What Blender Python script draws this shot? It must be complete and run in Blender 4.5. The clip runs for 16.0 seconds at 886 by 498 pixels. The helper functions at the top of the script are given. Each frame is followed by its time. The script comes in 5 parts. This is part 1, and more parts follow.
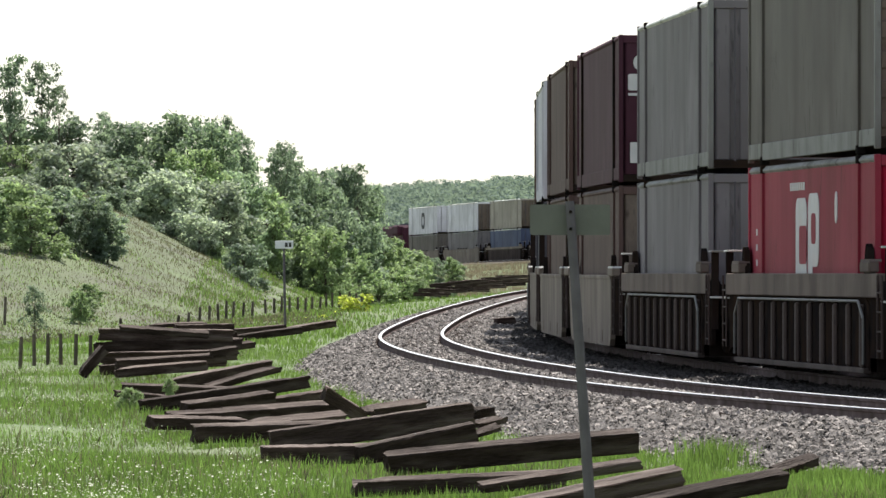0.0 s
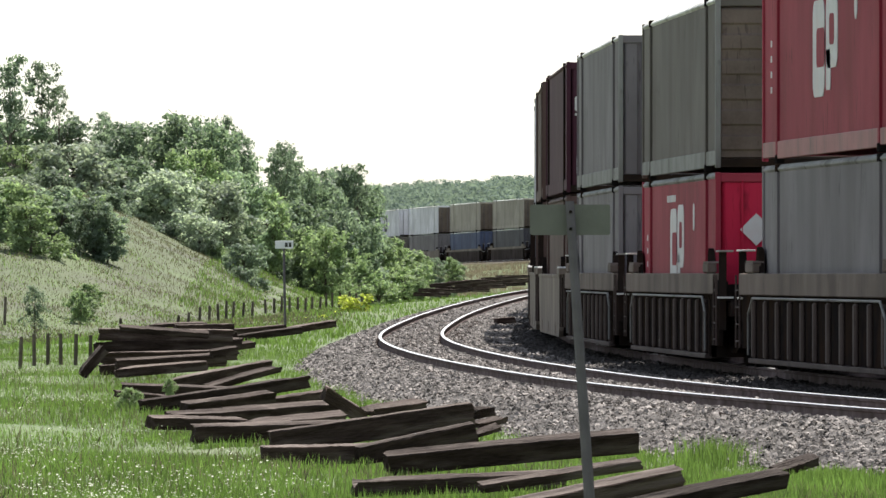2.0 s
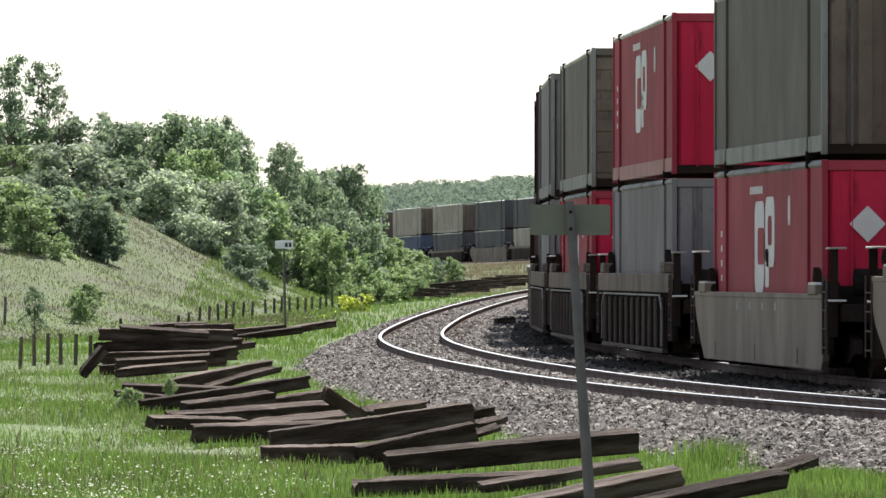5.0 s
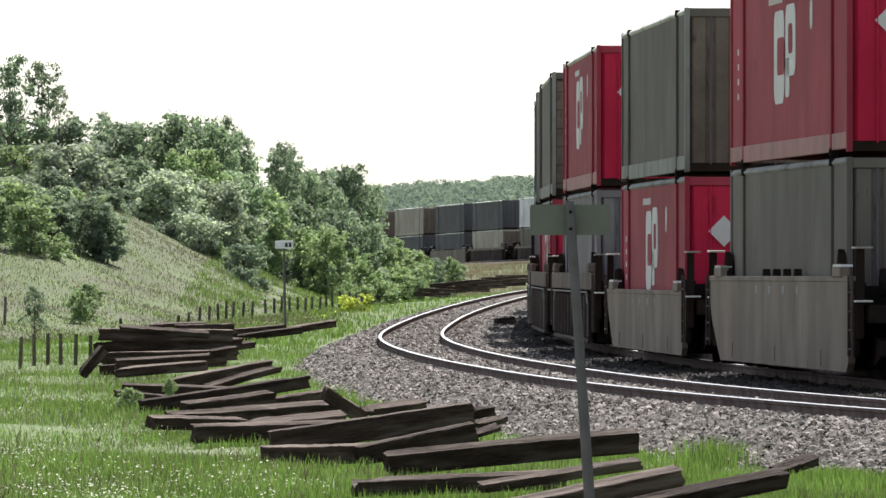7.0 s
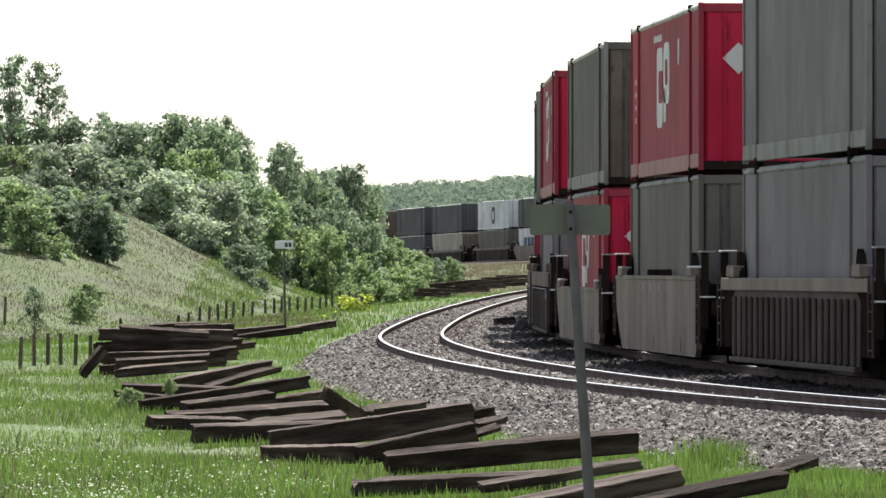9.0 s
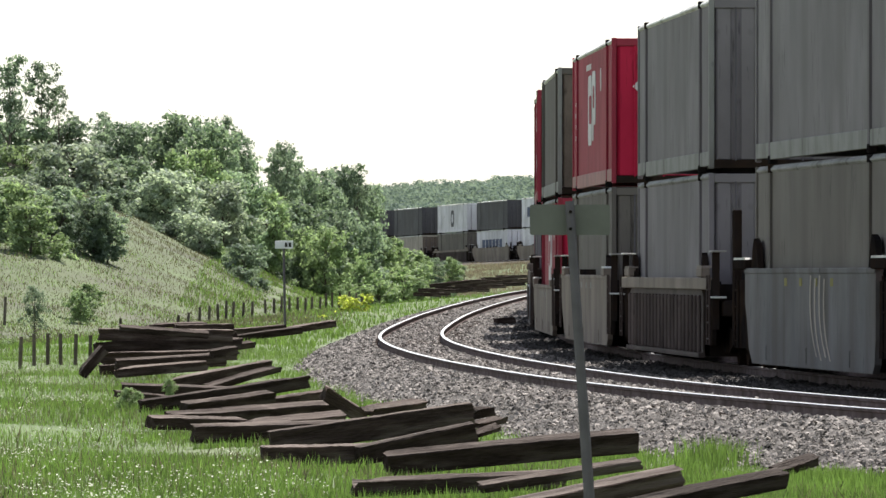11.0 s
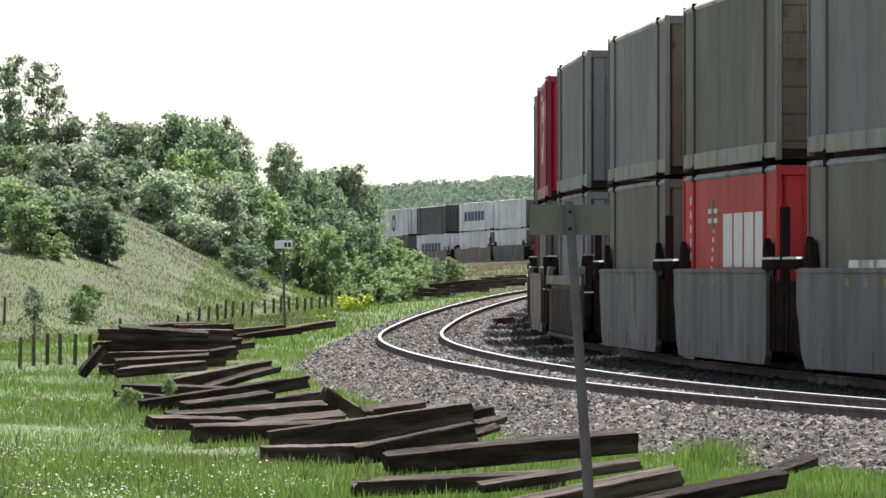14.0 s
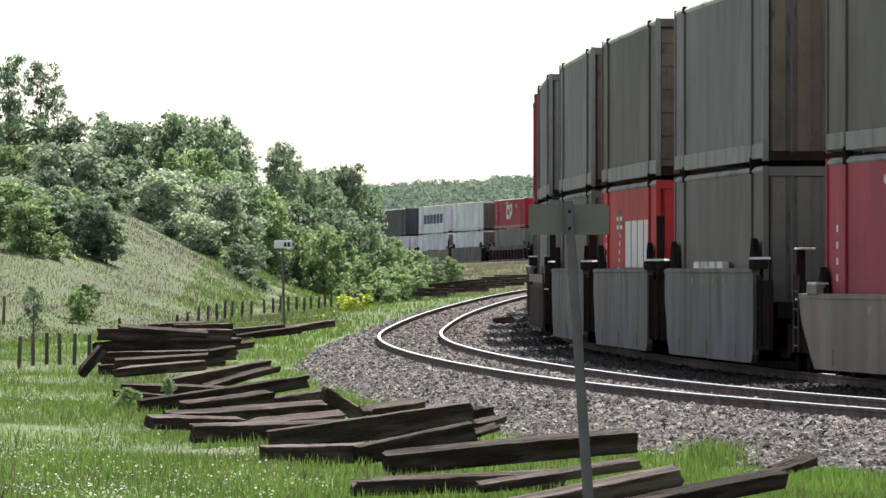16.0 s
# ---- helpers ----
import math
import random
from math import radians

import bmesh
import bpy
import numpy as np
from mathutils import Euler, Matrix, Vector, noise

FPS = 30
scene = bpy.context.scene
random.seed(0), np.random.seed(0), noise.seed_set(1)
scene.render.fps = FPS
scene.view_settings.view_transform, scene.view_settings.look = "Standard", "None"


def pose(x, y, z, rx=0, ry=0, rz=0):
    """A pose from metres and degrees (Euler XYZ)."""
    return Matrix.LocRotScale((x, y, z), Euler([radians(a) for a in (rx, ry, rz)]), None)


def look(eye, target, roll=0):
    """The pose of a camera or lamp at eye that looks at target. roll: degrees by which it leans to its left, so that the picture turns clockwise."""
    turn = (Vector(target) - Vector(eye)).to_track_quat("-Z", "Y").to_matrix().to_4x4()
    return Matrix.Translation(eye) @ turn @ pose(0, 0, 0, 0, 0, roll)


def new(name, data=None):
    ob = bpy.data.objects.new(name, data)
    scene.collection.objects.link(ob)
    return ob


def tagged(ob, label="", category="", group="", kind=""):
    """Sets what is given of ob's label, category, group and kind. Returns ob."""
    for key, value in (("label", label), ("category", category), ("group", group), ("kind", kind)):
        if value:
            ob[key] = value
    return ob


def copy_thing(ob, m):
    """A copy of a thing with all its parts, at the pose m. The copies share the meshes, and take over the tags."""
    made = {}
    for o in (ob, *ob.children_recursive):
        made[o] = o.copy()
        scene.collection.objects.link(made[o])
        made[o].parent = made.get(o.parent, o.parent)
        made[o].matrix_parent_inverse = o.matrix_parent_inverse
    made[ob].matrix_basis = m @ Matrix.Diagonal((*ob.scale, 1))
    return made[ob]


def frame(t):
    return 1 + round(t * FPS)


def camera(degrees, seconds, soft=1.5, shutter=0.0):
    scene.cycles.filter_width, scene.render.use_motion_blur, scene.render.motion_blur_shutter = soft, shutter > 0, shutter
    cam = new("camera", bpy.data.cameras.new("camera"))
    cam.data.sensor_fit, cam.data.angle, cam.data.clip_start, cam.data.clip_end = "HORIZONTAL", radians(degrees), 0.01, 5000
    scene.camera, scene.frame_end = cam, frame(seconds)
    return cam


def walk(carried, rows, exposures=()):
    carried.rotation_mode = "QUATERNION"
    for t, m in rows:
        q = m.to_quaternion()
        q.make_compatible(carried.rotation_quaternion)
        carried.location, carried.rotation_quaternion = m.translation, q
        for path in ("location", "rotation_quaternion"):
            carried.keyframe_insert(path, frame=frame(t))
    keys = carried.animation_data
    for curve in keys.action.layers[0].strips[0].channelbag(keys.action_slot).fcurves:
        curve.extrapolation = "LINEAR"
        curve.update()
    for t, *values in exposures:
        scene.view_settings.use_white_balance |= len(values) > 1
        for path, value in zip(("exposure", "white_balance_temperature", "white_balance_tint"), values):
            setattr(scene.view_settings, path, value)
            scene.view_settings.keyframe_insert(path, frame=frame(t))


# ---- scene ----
import itertools

EYE_H = 1.51
LENS = 5.948
cam = camera(LENS, 16.0, soft=1.5)
TILT = 90.149
walk(cam, [
    (0.0, pose(0, 0, EYE_H, TILT, 0, 0)),
    (6.5, pose(0, 0, EYE_H, TILT, 0, 0)),
    (11.5, pose(0, 0, EYE_H, TILT, 0, -0.001)),
    (13.5, pose(0, 0, EYE_H, TILT, 0, -0.002)),
    (15.0, pose(0, 0, EYE_H, TILT, 0, -0.008)),
    (16.0, pose(0, 0, EYE_H, TILT - 0.002, 0, -0.008)),
])
scene.view_settings.exposure = 1.06

# ---- light: high sun ahead of the camera, a little to its right, hazy white sky ----
SUN_EL, SUN_AZ = radians(58), radians(21)          # azimuth from +y towards +x
world = bpy.data.worlds.new("sky")
scene.world = world
world.use_nodes = True
_n = world.node_tree.nodes
_sky = _n.new("ShaderNodeTexSky")
_sky.sky_type = "NISHITA"
_sky.sun_disc = False
_sky.sun_elevation, _sky.sun_rotation = SUN_EL, SUN_AZ
_sky.dust_density, _sky.air_density, _sky.ozone_density = 0.6, 1.0, 1.0
_bg = _n["Background"]
_bg.inputs["Strength"].default_value = 0.085
_pale = _n.new("ShaderNodeHueSaturation")          # thin white haze over the whole sky
_pale.inputs["Saturation"].default_value = 0.5
world.node_tree.links.new(_sky.outputs[0], _pale.inputs["Color"])
world.node_tree.links.new(_pale.outputs[0], _bg.inputs["Color"])
sun = new("sun", bpy.data.lights.new("sun", "SUN"))
sun.data.energy, sun.data.angle, sun.data.color = 5.0, radians(0.6), (1.0, 0.955, 0.90)
_to = Vector((math.sin(SUN_AZ) * math.cos(SUN_EL), math.cos(SUN_AZ) * math.cos(SUN_EL), math.sin(SUN_EL)))
sun.matrix_world = look(_to * 300, (0, 0, 0))


# ---- materials ----
def mat(name, base, rough=0.8, metal=0.0, vary=0.25, scale=8.0, fine=60.0, bump=0.2, dirt=None, dirt_amount=0.35,
        streak=False, obj_vary=0.0, island=0.0, spec=0.4, translucent=0.0, coords="Object", along=(1, 1, 1)):
    """A worn surface: base colour varied at two scales, optional stains, fine relief."""
    m = bpy.data.materials.new(name)
    m.use_nodes = True
    nt = m.node_tree
    N, Lk = nt.nodes, nt.links
    b = N["Principled BSDF"]
    b.inputs["Roughness"].default_value, b.inputs["Metallic"].default_value = rough, metal
    b.inputs["Specular IOR Level"].default_value = spec
    tc = N.new("ShaderNodeTexCoord")

    def noise_tex(s, stretch=(1, 1, 1), detail=5):
        mp = N.new("ShaderNodeMapping")
        mp.inputs["Scale"].default_value = stretch
        Lk.new(tc.outputs[coords], mp.inputs["Vector"])
        t = N.new("ShaderNodeTexNoise")
        t.inputs["Scale"].default_value, t.inputs["Detail"].default_value = s, detail
        Lk.new(mp.outputs[0], t.inputs["Vector"])
        return t.outputs["Fac"]

    def mixc(fac, a, c, mode="MIX"):
        x = N.new("ShaderNodeMix")
        x.data_type, x.blend_type = "RGBA", mode
        for sock, v in ((x.inputs["Factor"], fac), (x.inputs["A"], a), (x.inputs["B"], c)):
            if isinstance(v, (int, float, tuple)):
                sock.default_value = v if not isinstance(v, tuple) else (*v, 1.0)
            else:
                Lk.new(v, sock)
        return x.outputs["Result"]

    def ramp(fac, lo, hi):
        r = N.new("ShaderNodeMapRange")
        r.inputs["From Min"].default_value, r.inputs["From Max"].default_value = lo, hi
        Lk.new(fac, r.inputs["Value"])
        return r.outputs["Result"]

    dark = tuple(c * (1 - vary) for c in base)
    light = tuple(min(1, c * (1 + vary)) for c in base)
    col = mixc(ramp(noise_tex(scale, along), 0.3, 0.7), dark, light)
    f = noise_tex(fine, along)
    col = mixc(0.5 * vary, col, mixc(ramp(f, 0.35, 0.65), dark, light))
    if dirt:
        d = noise_tex(scale * 0.6, (1.4, 1.4, 0.3) if streak else along, 8)
        col = mixc(ramp(d, 0.72 - dirt_amount, 0.9 - dirt_amount * 0.6), col, dirt)
        if streak:
            d2 = noise_tex(scale * 3.5, (1, 1, 0.45), 6)
            col = mixc(ramp(d2, 0.64, 0.76), col, tuple(0.45 * q for q in dirt))
            d3 = noise_tex(2.2, (7, 7, 0.9), 3)          # dark upright scratches, thick in some places and absent in others
            sc = N.new("ShaderNodeMath")
            sc.operation = "MULTIPLY"
            Lk.new(ramp(d3, 0.62, 0.68), sc.inputs[0])
            Lk.new(ramp(noise_tex(0.5), 0.5, 0.62), sc.inputs[1])
            col = mixc(sc.outputs[0], col, tuple(0.35 * q for q in base))
            fade = noise_tex(0.45, (1, 1, 0.6), 6)       # broad chalky fading
            col = mixc(ramp(fade, 0.5, 0.95), col, tuple(min(1, 1.5 * q + 0.02) for q in base))
    if obj_vary or island:
        h = N.new("ShaderNodeHueSaturation")
        src = N.new("ShaderNodeObjectInfo").outputs["Random"] if obj_vary else N.new("ShaderNodeNewGeometry").outputs["Random Per Island"]
        r = N.new("ShaderNodeMapRange")
        k = obj_vary or island
        r.inputs["To Min"].default_value, r.inputs["To Max"].default_value = 1 - k, 1 + k
        Lk.new(src, r.inputs["Value"])
        Lk.new(r.outputs[0], h.inputs["Value"])
        Lk.new(col, h.inputs["Color"])
        col = h.outputs[0]
        if obj_vary and island:
            h2 = N.new("ShaderNodeHueSaturation")
            r2 = N.new("ShaderNodeMapRange")
            r2.inputs["To Min"].default_value, r2.inputs["To Max"].default_value = 1 - island, 1 + island
            Lk.new(N.new("ShaderNodeNewGeometry").outputs["Random Per Island"], r2.inputs["Value"])
            Lk.new(r2.outputs[0], h2.inputs["Value"])
            Lk.new(col, h2.inputs["Color"])
            col = h2.outputs[0]
    Lk.new(col, b.inputs["Base Color"])
    if bump:
        bp = N.new("ShaderNodeBump")
        bp.inputs["Strength"].default_value, bp.inputs["Distance"].default_value = bump, 0.02
        Lk.new(f, bp.inputs["Height"])
        Lk.new(bp.outputs[0], b.inputs["Normal"])
    if translucent:
        tr = N.new("ShaderNodeBsdfTranslucent")
        Lk.new(mixc(1.0, col, (1.0, 1.0, 0.76), "MULTIPLY"), tr.inputs["Color"])
        mx = N.new("ShaderNodeMixShader")
        mx.inputs[0].default_value = translucent
        Lk.new(b.outputs[0], mx.inputs[1])
        Lk.new(tr.outputs[0], mx.inputs[2])
        Lk.new(mx.outputs[0], N["Material Output"].inputs["Surface"])
    return m


RUST = (0.13, 0.065, 0.035)
GRIME = (0.05, 0.042, 0.035)
M = {}
for _k, _c in dict(grey=(0.168, 0.154, 0.163), olive=(0.120, 0.107, 0.097), red=(0.275, 0.036, 0.057), brightred=(0.377, 0.035, 0.036),
                   maroon=(0.058, 0.021, 0.034), brown=(0.094, 0.060, 0.055), white=(0.579, 0.564, 0.619), tan=(0.319, 0.285, 0.253),
                   slate=(0.080, 0.077, 0.089), blue=(0.070, 0.086, 0.149)).items():
    M[_k] = mat("paint_" + _k, _c, rough=0.65, spec=0.07, vary=0.14, scale=0.7, fine=14, bump=0.08, dirt=tuple(0.66 * a + 0.07 * b for a, b in zip(_c, RUST)),
                dirt_amount=0.27, streak=True, obj_vary=0.08)
M["endrust"] = mat("rusty_end_panel", (0.138, 0.109, 0.092), spec=0.06, rough=0.8, vary=0.35, scale=1.4, fine=18, dirt=(0.087, 0.063, 0.054), streak=True)
# brighter end red: unfaded paint, plus sky light put into the colour
M["crimson"] = mat("unfaded_skylit_red_end", (0.435, 0.018, 0.054), rough=0.6, spec=0.07, vary=0.10, scale=0.8, fine=14, bump=0.08, dirt=(0.174, 0.014, 0.030), dirt_amount=0.22, streak=True)
# pale tone that puts sun on upper edges into the colour
M["edge"] = mat("sunlit_edge_tone", (0.52, 0.52, 0.50), rough=0.55, vary=0.2, scale=1.5, fine=18, bump=0.05, dirt=(0.12, 0.10, 0.085), dirt_amount=0.25)
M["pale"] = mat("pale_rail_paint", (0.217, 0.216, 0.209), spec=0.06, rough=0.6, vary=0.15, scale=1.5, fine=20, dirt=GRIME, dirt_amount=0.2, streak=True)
M["decal"] = mat("white_decal", (0.56, 0.55, 0.56), spec=0.06, rough=0.5, vary=0.08, scale=3, fine=30, dirt=(0.579, 0.501, 0.492), dirt_amount=0.2)
# grimy underparts; also the near-black of the sheets that paint gap shade
M["dark"] = mat("grimy_steel_and_gap_shade", (0.016, 0.014, 0.014), spec=0.0, rough=0.7, vary=0.3, scale=3, fine=30, dirt=(0.03, 0.02, 0.015))
M["well_tan"] = mat("tan_well_paint", (0.195, 0.162, 0.136), spec=0.06, rough=0.65, vary=0.14, scale=0.8, fine=16, dirt=(0.123, 0.095, 0.078), streak=True, dirt_amount=0.3)
M["well_brown"] = mat("brown_well_paint", (0.075, 0.057, 0.052), spec=0.06, rough=0.7, vary=0.18, scale=1, fine=16, dirt=(0.043, 0.033, 0.030), streak=True)
M["well_grey"] = mat("grey_well_paint", (0.142, 0.142, 0.148), spec=0.06, rough=0.7, vary=0.2, scale=1, fine=16, dirt=(0.080, 0.072, 0.064), streak=True, dirt_amount=0.4)
M["rail_side"] = mat("rusty_rail", (0.127, 0.099, 0.098), spec=0.06, rough=0.85, vary=0.3, scale=4, fine=50, dirt=(0.058, 0.042, 0.037))
M["rail_head"] = mat("polished_rail_head", (0.62, 0.61, 0.60), rough=0.32, metal=1.0, vary=0.06, scale=2, fine=20, bump=0.02)
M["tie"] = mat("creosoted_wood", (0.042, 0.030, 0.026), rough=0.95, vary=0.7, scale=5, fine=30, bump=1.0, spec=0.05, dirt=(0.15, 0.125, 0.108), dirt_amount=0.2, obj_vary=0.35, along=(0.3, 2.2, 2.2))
# paler copy of the tie wood: sunlight on upper faces put into the colour
M["tie_sunlit"] = mat("sunlit_tie_wood", (0.125, 0.104, 0.092), rough=0.95, vary=0.6, scale=5, fine=30, bump=1.0, spec=0.05, dirt=(0.03, 0.022, 0.02), dirt_amount=0.3, obj_vary=0.45, along=(0.3, 2.2, 2.2))
M["ballast"] = mat("ballast_bed", (0.075, 0.066, 0.06), rough=0.95, vary=0.5, scale=2.2, fine=14, bump=1.0)
# darker bed: the train's shade, with some oil, put into the colour
M["train_shade"] = mat("train_shade_ballast", (0.035, 0.032, 0.031), rough=0.95, vary=0.5, scale=2.2, fine=14, bump=1.0)
M["flower"] = mat("dull_white_petals", (0.42, 0.44, 0.33), rough=0.8, spec=0.1, vary=0.2, island=0.3)
M["reflector"] = mat("dull_yellow_tape", (0.20, 0.18, 0.05), rough=0.6, spec=0.06, vary=0.2)
# stones darkened to match: train's shade in the colour
M["train_shade_stone"] = mat("train_shade_crushed_stone", (0.06, 0.055, 0.052), rough=0.9, spec=0.1, vary=0.25, scale=6, fine=40, bump=0.3, island=0.5)
M["stone"] = mat("crushed_stone", (0.185, 0.168, 0.155), rough=0.9, vary=0.25, scale=6, fine=40, bump=0.3, spec=0.25, island=0.9)
M["post"] = mat("weathered_post", (0.10, 0.085, 0.07), spec=0.06, rough=0.95, vary=0.3, scale=4, fine=30, bump=0.4, obj_vary=0.3)
M["galv"] = mat("galvanised_steel", (0.127, 0.116, 0.131), spec=0.06, rough=0.6, metal=0.3, vary=0.15, scale=6, fine=30)
M["signback"] = mat("sign_back", (0.152, 0.153, 0.140), spec=0.06, rough=0.6, vary=0.1, scale=5, fine=30)
M["signwhite"] = mat("sign_face", (0.724, 0.724, 0.775), rough=0.5, vary=0.05, scale=5, fine=30)
M["black"] = mat("black_paint", (0.02, 0.02, 0.02), rough=0.6, vary=0.2)
M["bark"] = mat("bark", (0.10, 0.085, 0.07), rough=0.95, vary=0.35, scale=3, fine=20, bump=0.6)


def leaf_mat(name, c, tr=0.58):
    return mat(name, c, rough=0.6, vary=0.3, scale=0.35, fine=3.0, bump=0, obj_vary=0.22, island=0.38, spec=0.35, translucent=tr)


M["leaf_mid"] = leaf_mat("leaf_mid", (0.222, 0.302, 0.21))
M["leaf_dark"] = leaf_mat("leaf_dark", (0.195, 0.26, 0.195))
M["leaf_bright"] = leaf_mat("leaf_bright", (0.245, 0.335, 0.18))
M["leaf_silver"] = leaf_mat("leaf_silver", (0.32, 0.385, 0.31))
M["leaf_yellow"] = leaf_mat("leaf_yellow", (0.56, 0.64, 0.13))
# leaves of the far hills: distance haze put into the pale bluish colour
M["leaf_hazy"] = mat("leaf_hazy", (0.175, 0.225, 0.205), rough=0.8, vary=0.3, scale=0.02, fine=0.3, bump=0, island=0.05, spec=0.05, translucent=0.45)
M["ribpaint"] = mat("dusty_rib_paint", (0.113, 0.089, 0.082), spec=0.06, rough=0.75, vary=0.25, scale=1.2, fine=16, dirt=(0.058, 0.045, 0.042), streak=True)
# pale plate colour with the sun's glint put into it
M["plate"] = mat("sun_caught_tie_plate", (0.30, 0.27, 0.25), spec=0.1, rough=0.8, vary=0.3, scale=5, fine=30, obj_vary=0.3)
M["beam"] = mat("beam_paint", (0.152, 0.120, 0.104), spec=0.06, rough=0.7, vary=0.18, scale=1, fine=16, dirt=(0.072, 0.056, 0.048), streak=True)
M["grass"] = mat("grass_blade", (0.165, 0.265, 0.068), rough=0.6, vary=0.3, scale=0.6, fine=4, bump=0, island=0.4, spec=0.3, translucent=0.35)
M["bank"] = mat("tan_bank_grass", (0.25, 0.205, 0.165), rough=0.8, spec=0.1, vary=0.3, scale=0.15, fine=2, bump=0, island=0.3, translucent=0.3)
M["grass_dry"] = mat("dry_grass_blade", (0.122, 0.121, 0.08), rough=0.7, vary=0.25, scale=0.6, fine=4, bump=0, island=0.3, spec=0.2, translucent=0.5)


# ---- mesh helpers ----
def link(name, bm, material, parent=None, label="", smooth=False):
    me = bpy.data.meshes.new(name)
    bm.to_mesh(me)
    bm.free()
    mats = material if isinstance(material, (list, tuple)) else [material]
    for x in mats:
        me.materials.append(x)
    if smooth:
        me.polygons.foreach_set("use_smooth", [True] * len(me.polygons))
    ob = new(name, me)
    if parent:
        ob.parent = parent
    if label:
        ob["label"] = label
    return ob


def part(name, bm, material, parent, label="", smooth=False):
    return link(name, bm, material, parent, label, smooth)


def box(bm, x0, x1, y0, y1, z0, z1, bevel=0.0, m=None):
    vs = bmesh.ops.create_cube(bm, size=1.0)["verts"]
    for v in vs:
        v.co = Vector((x0 + (v.co.x + 0.5) * (x1 - x0), y0 + (v.co.y + 0.5) * (y1 - y0), z0 + (v.co.z + 0.5) * (z1 - z0)))
    if bevel:
        es = list({e for v in vs for e in v.link_edges})
        r = bmesh.ops.bevel(bm, geom=es, offset=bevel, segments=1, affect="EDGES")
        vs = list({v for f in r["faces"] for v in f.verts} | {v for v in vs if v.is_valid})
    if m is not None:
        bmesh.ops.transform(bm, matrix=m, verts=vs)
    return bm


def boxes(*specs, bevel=0.0):
    bm = bmesh.new()
    for s in specs:
        box(bm, *s, bevel=bevel)
    return bm


def cyl(bm, p0, p1, r0, r1=None, n=12, cap=True):
    p0, p1 = Vector(p0), Vector(p1)
    r1 = r0 if r1 is None else r1
    q = (p1 - p0).to_track_quat("Z", "Y").to_matrix()
    rings = []
    for p, r in ((p0, r0), (p1, r1)):
        rings.append([bm.verts.new(p + q @ Vector((r * math.cos(2 * math.pi * i / n), r * math.sin(2 * math.pi * i / n), 0))) for i in range(n)])
    for i in range(n):
        bm.faces.new((rings[0][i], rings[0][(i + 1) % n], rings[1][(i + 1) % n], rings[1][i]))
    if cap:
        bm.faces.new(rings[0][::-1])
        bm.faces.new(rings[1])
    return bm


def prism(bm, outline, y0, y1, flip=False):
    """A plate whose outline (x, z) is drawn in the side plane and is thick along y."""
    a = [bm.verts.new((x, y0, z)) for x, z in outline]
    c = [bm.verts.new((x, y1, z)) for x, z in outline]
    n = len(outline)
    fs = [bm.faces.new(a), bm.faces.new(c[::-1])]
    for i in range(n):
        fs.append(bm.faces.new((a[i], c[i], c[(i + 1) % n], a[(i + 1) % n])))
    bmesh.ops.recalc_face_normals(bm, faces=fs)
    return bm


def mesh_from(name, verts, faces, material, parent=None, smooth=False):
    me = bpy.data.meshes.new(name)
    me.from_pydata(verts, [], faces)
    me.materials.append(material)
    if smooth:
        me.polygons.foreach_set("use_smooth", [True] * len(me.polygons))
    ob = new(name, me)
    if parent:
        ob.parent = parent
    return ob


# ---- the line of the two tracks: slope of the outer track over the distance y ----
SLOPE_Y = np.array([30, 75, 100, 125, 150, 180, 220, 270, 340, 430, 520, 600, 680, 760, 830, 1000], float)
SLOPE = np.array([-.32505, -.21109, -.14778, -.07955, -.05223, -.02859, .00449, .01549, .04317, .09666, .11109, .059, -.04508, -.15377, -.18067, -.18817])
RISE_Y = np.array([0, 230, 300, 430, 800, 950], float)
RISE = np.array([0, 0, .155, .972, 2.718, 1.515])


def smooth_curve(xk, yk, x):
    m = np.gradient(yk, xk)
    i = np.clip(np.searchsorted(xk, x) - 1, 0, len(xk) - 2)
    h = xk[i + 1] - xk[i]
    t = (x - xk[i]) / h
    return (2 * t**3 - 3 * t**2 + 1) * yk[i] + (t**3 - 2 * t**2 + t) * h * m[i] + (3 * t**2 - 2 * t**3) * yk[i + 1] + (t**3 - t**2) * h * m[i + 1]


TY = np.arange(-300, 1400, 1.0)
TM = np.where(TY < 30, SLOPE[0], np.where(TY > 999, SLOPE[-1], smooth_curve(SLOPE_Y, SLOPE, np.clip(TY, 30, 999))))
TX = np.concatenate([[0], np.cumsum((TM[1:] + TM[:-1]) / 2)])
TX += 9.765 - TX[400]
TS = np.concatenate([[0], np.cumsum(np.sqrt(1 + ((TM[1:] + TM[:-1]) / 2) ** 2))])
TS -= TS[400]
TZ = smooth_curve(RISE_Y, RISE, np.clip(TY, 0, 950))
TOFF = 4.485 - 0.116 * np.clip((TY - 200) / 100, -1.5, 3)


def at_y(arr, y):
    return np.interp(y, TY, arr)


def on_track(s, lat=0.0):
    """The point of the outer track's centre line at the length s, moved lat metres to the right."""
    x, y, m, z = (float(np.interp(s, TS, a)) for a in (TX, TY, TM, TZ))
    c = 1 / math.sqrt(1 + m * m)
    return Vector((x + lat * c, y - lat * m * c, z))


def near_x(y):
    """Centre of the empty track at the distance y."""
    m = at_y(TM, y)
    return at_y(TX, y) - at_y(TOFF, y) * np.sqrt(1 + m * m)


def step(a, b, x):
    t = np.clip((x - a) / (b - a), 0, 1)
    return t * t * (3 - 2 * t)


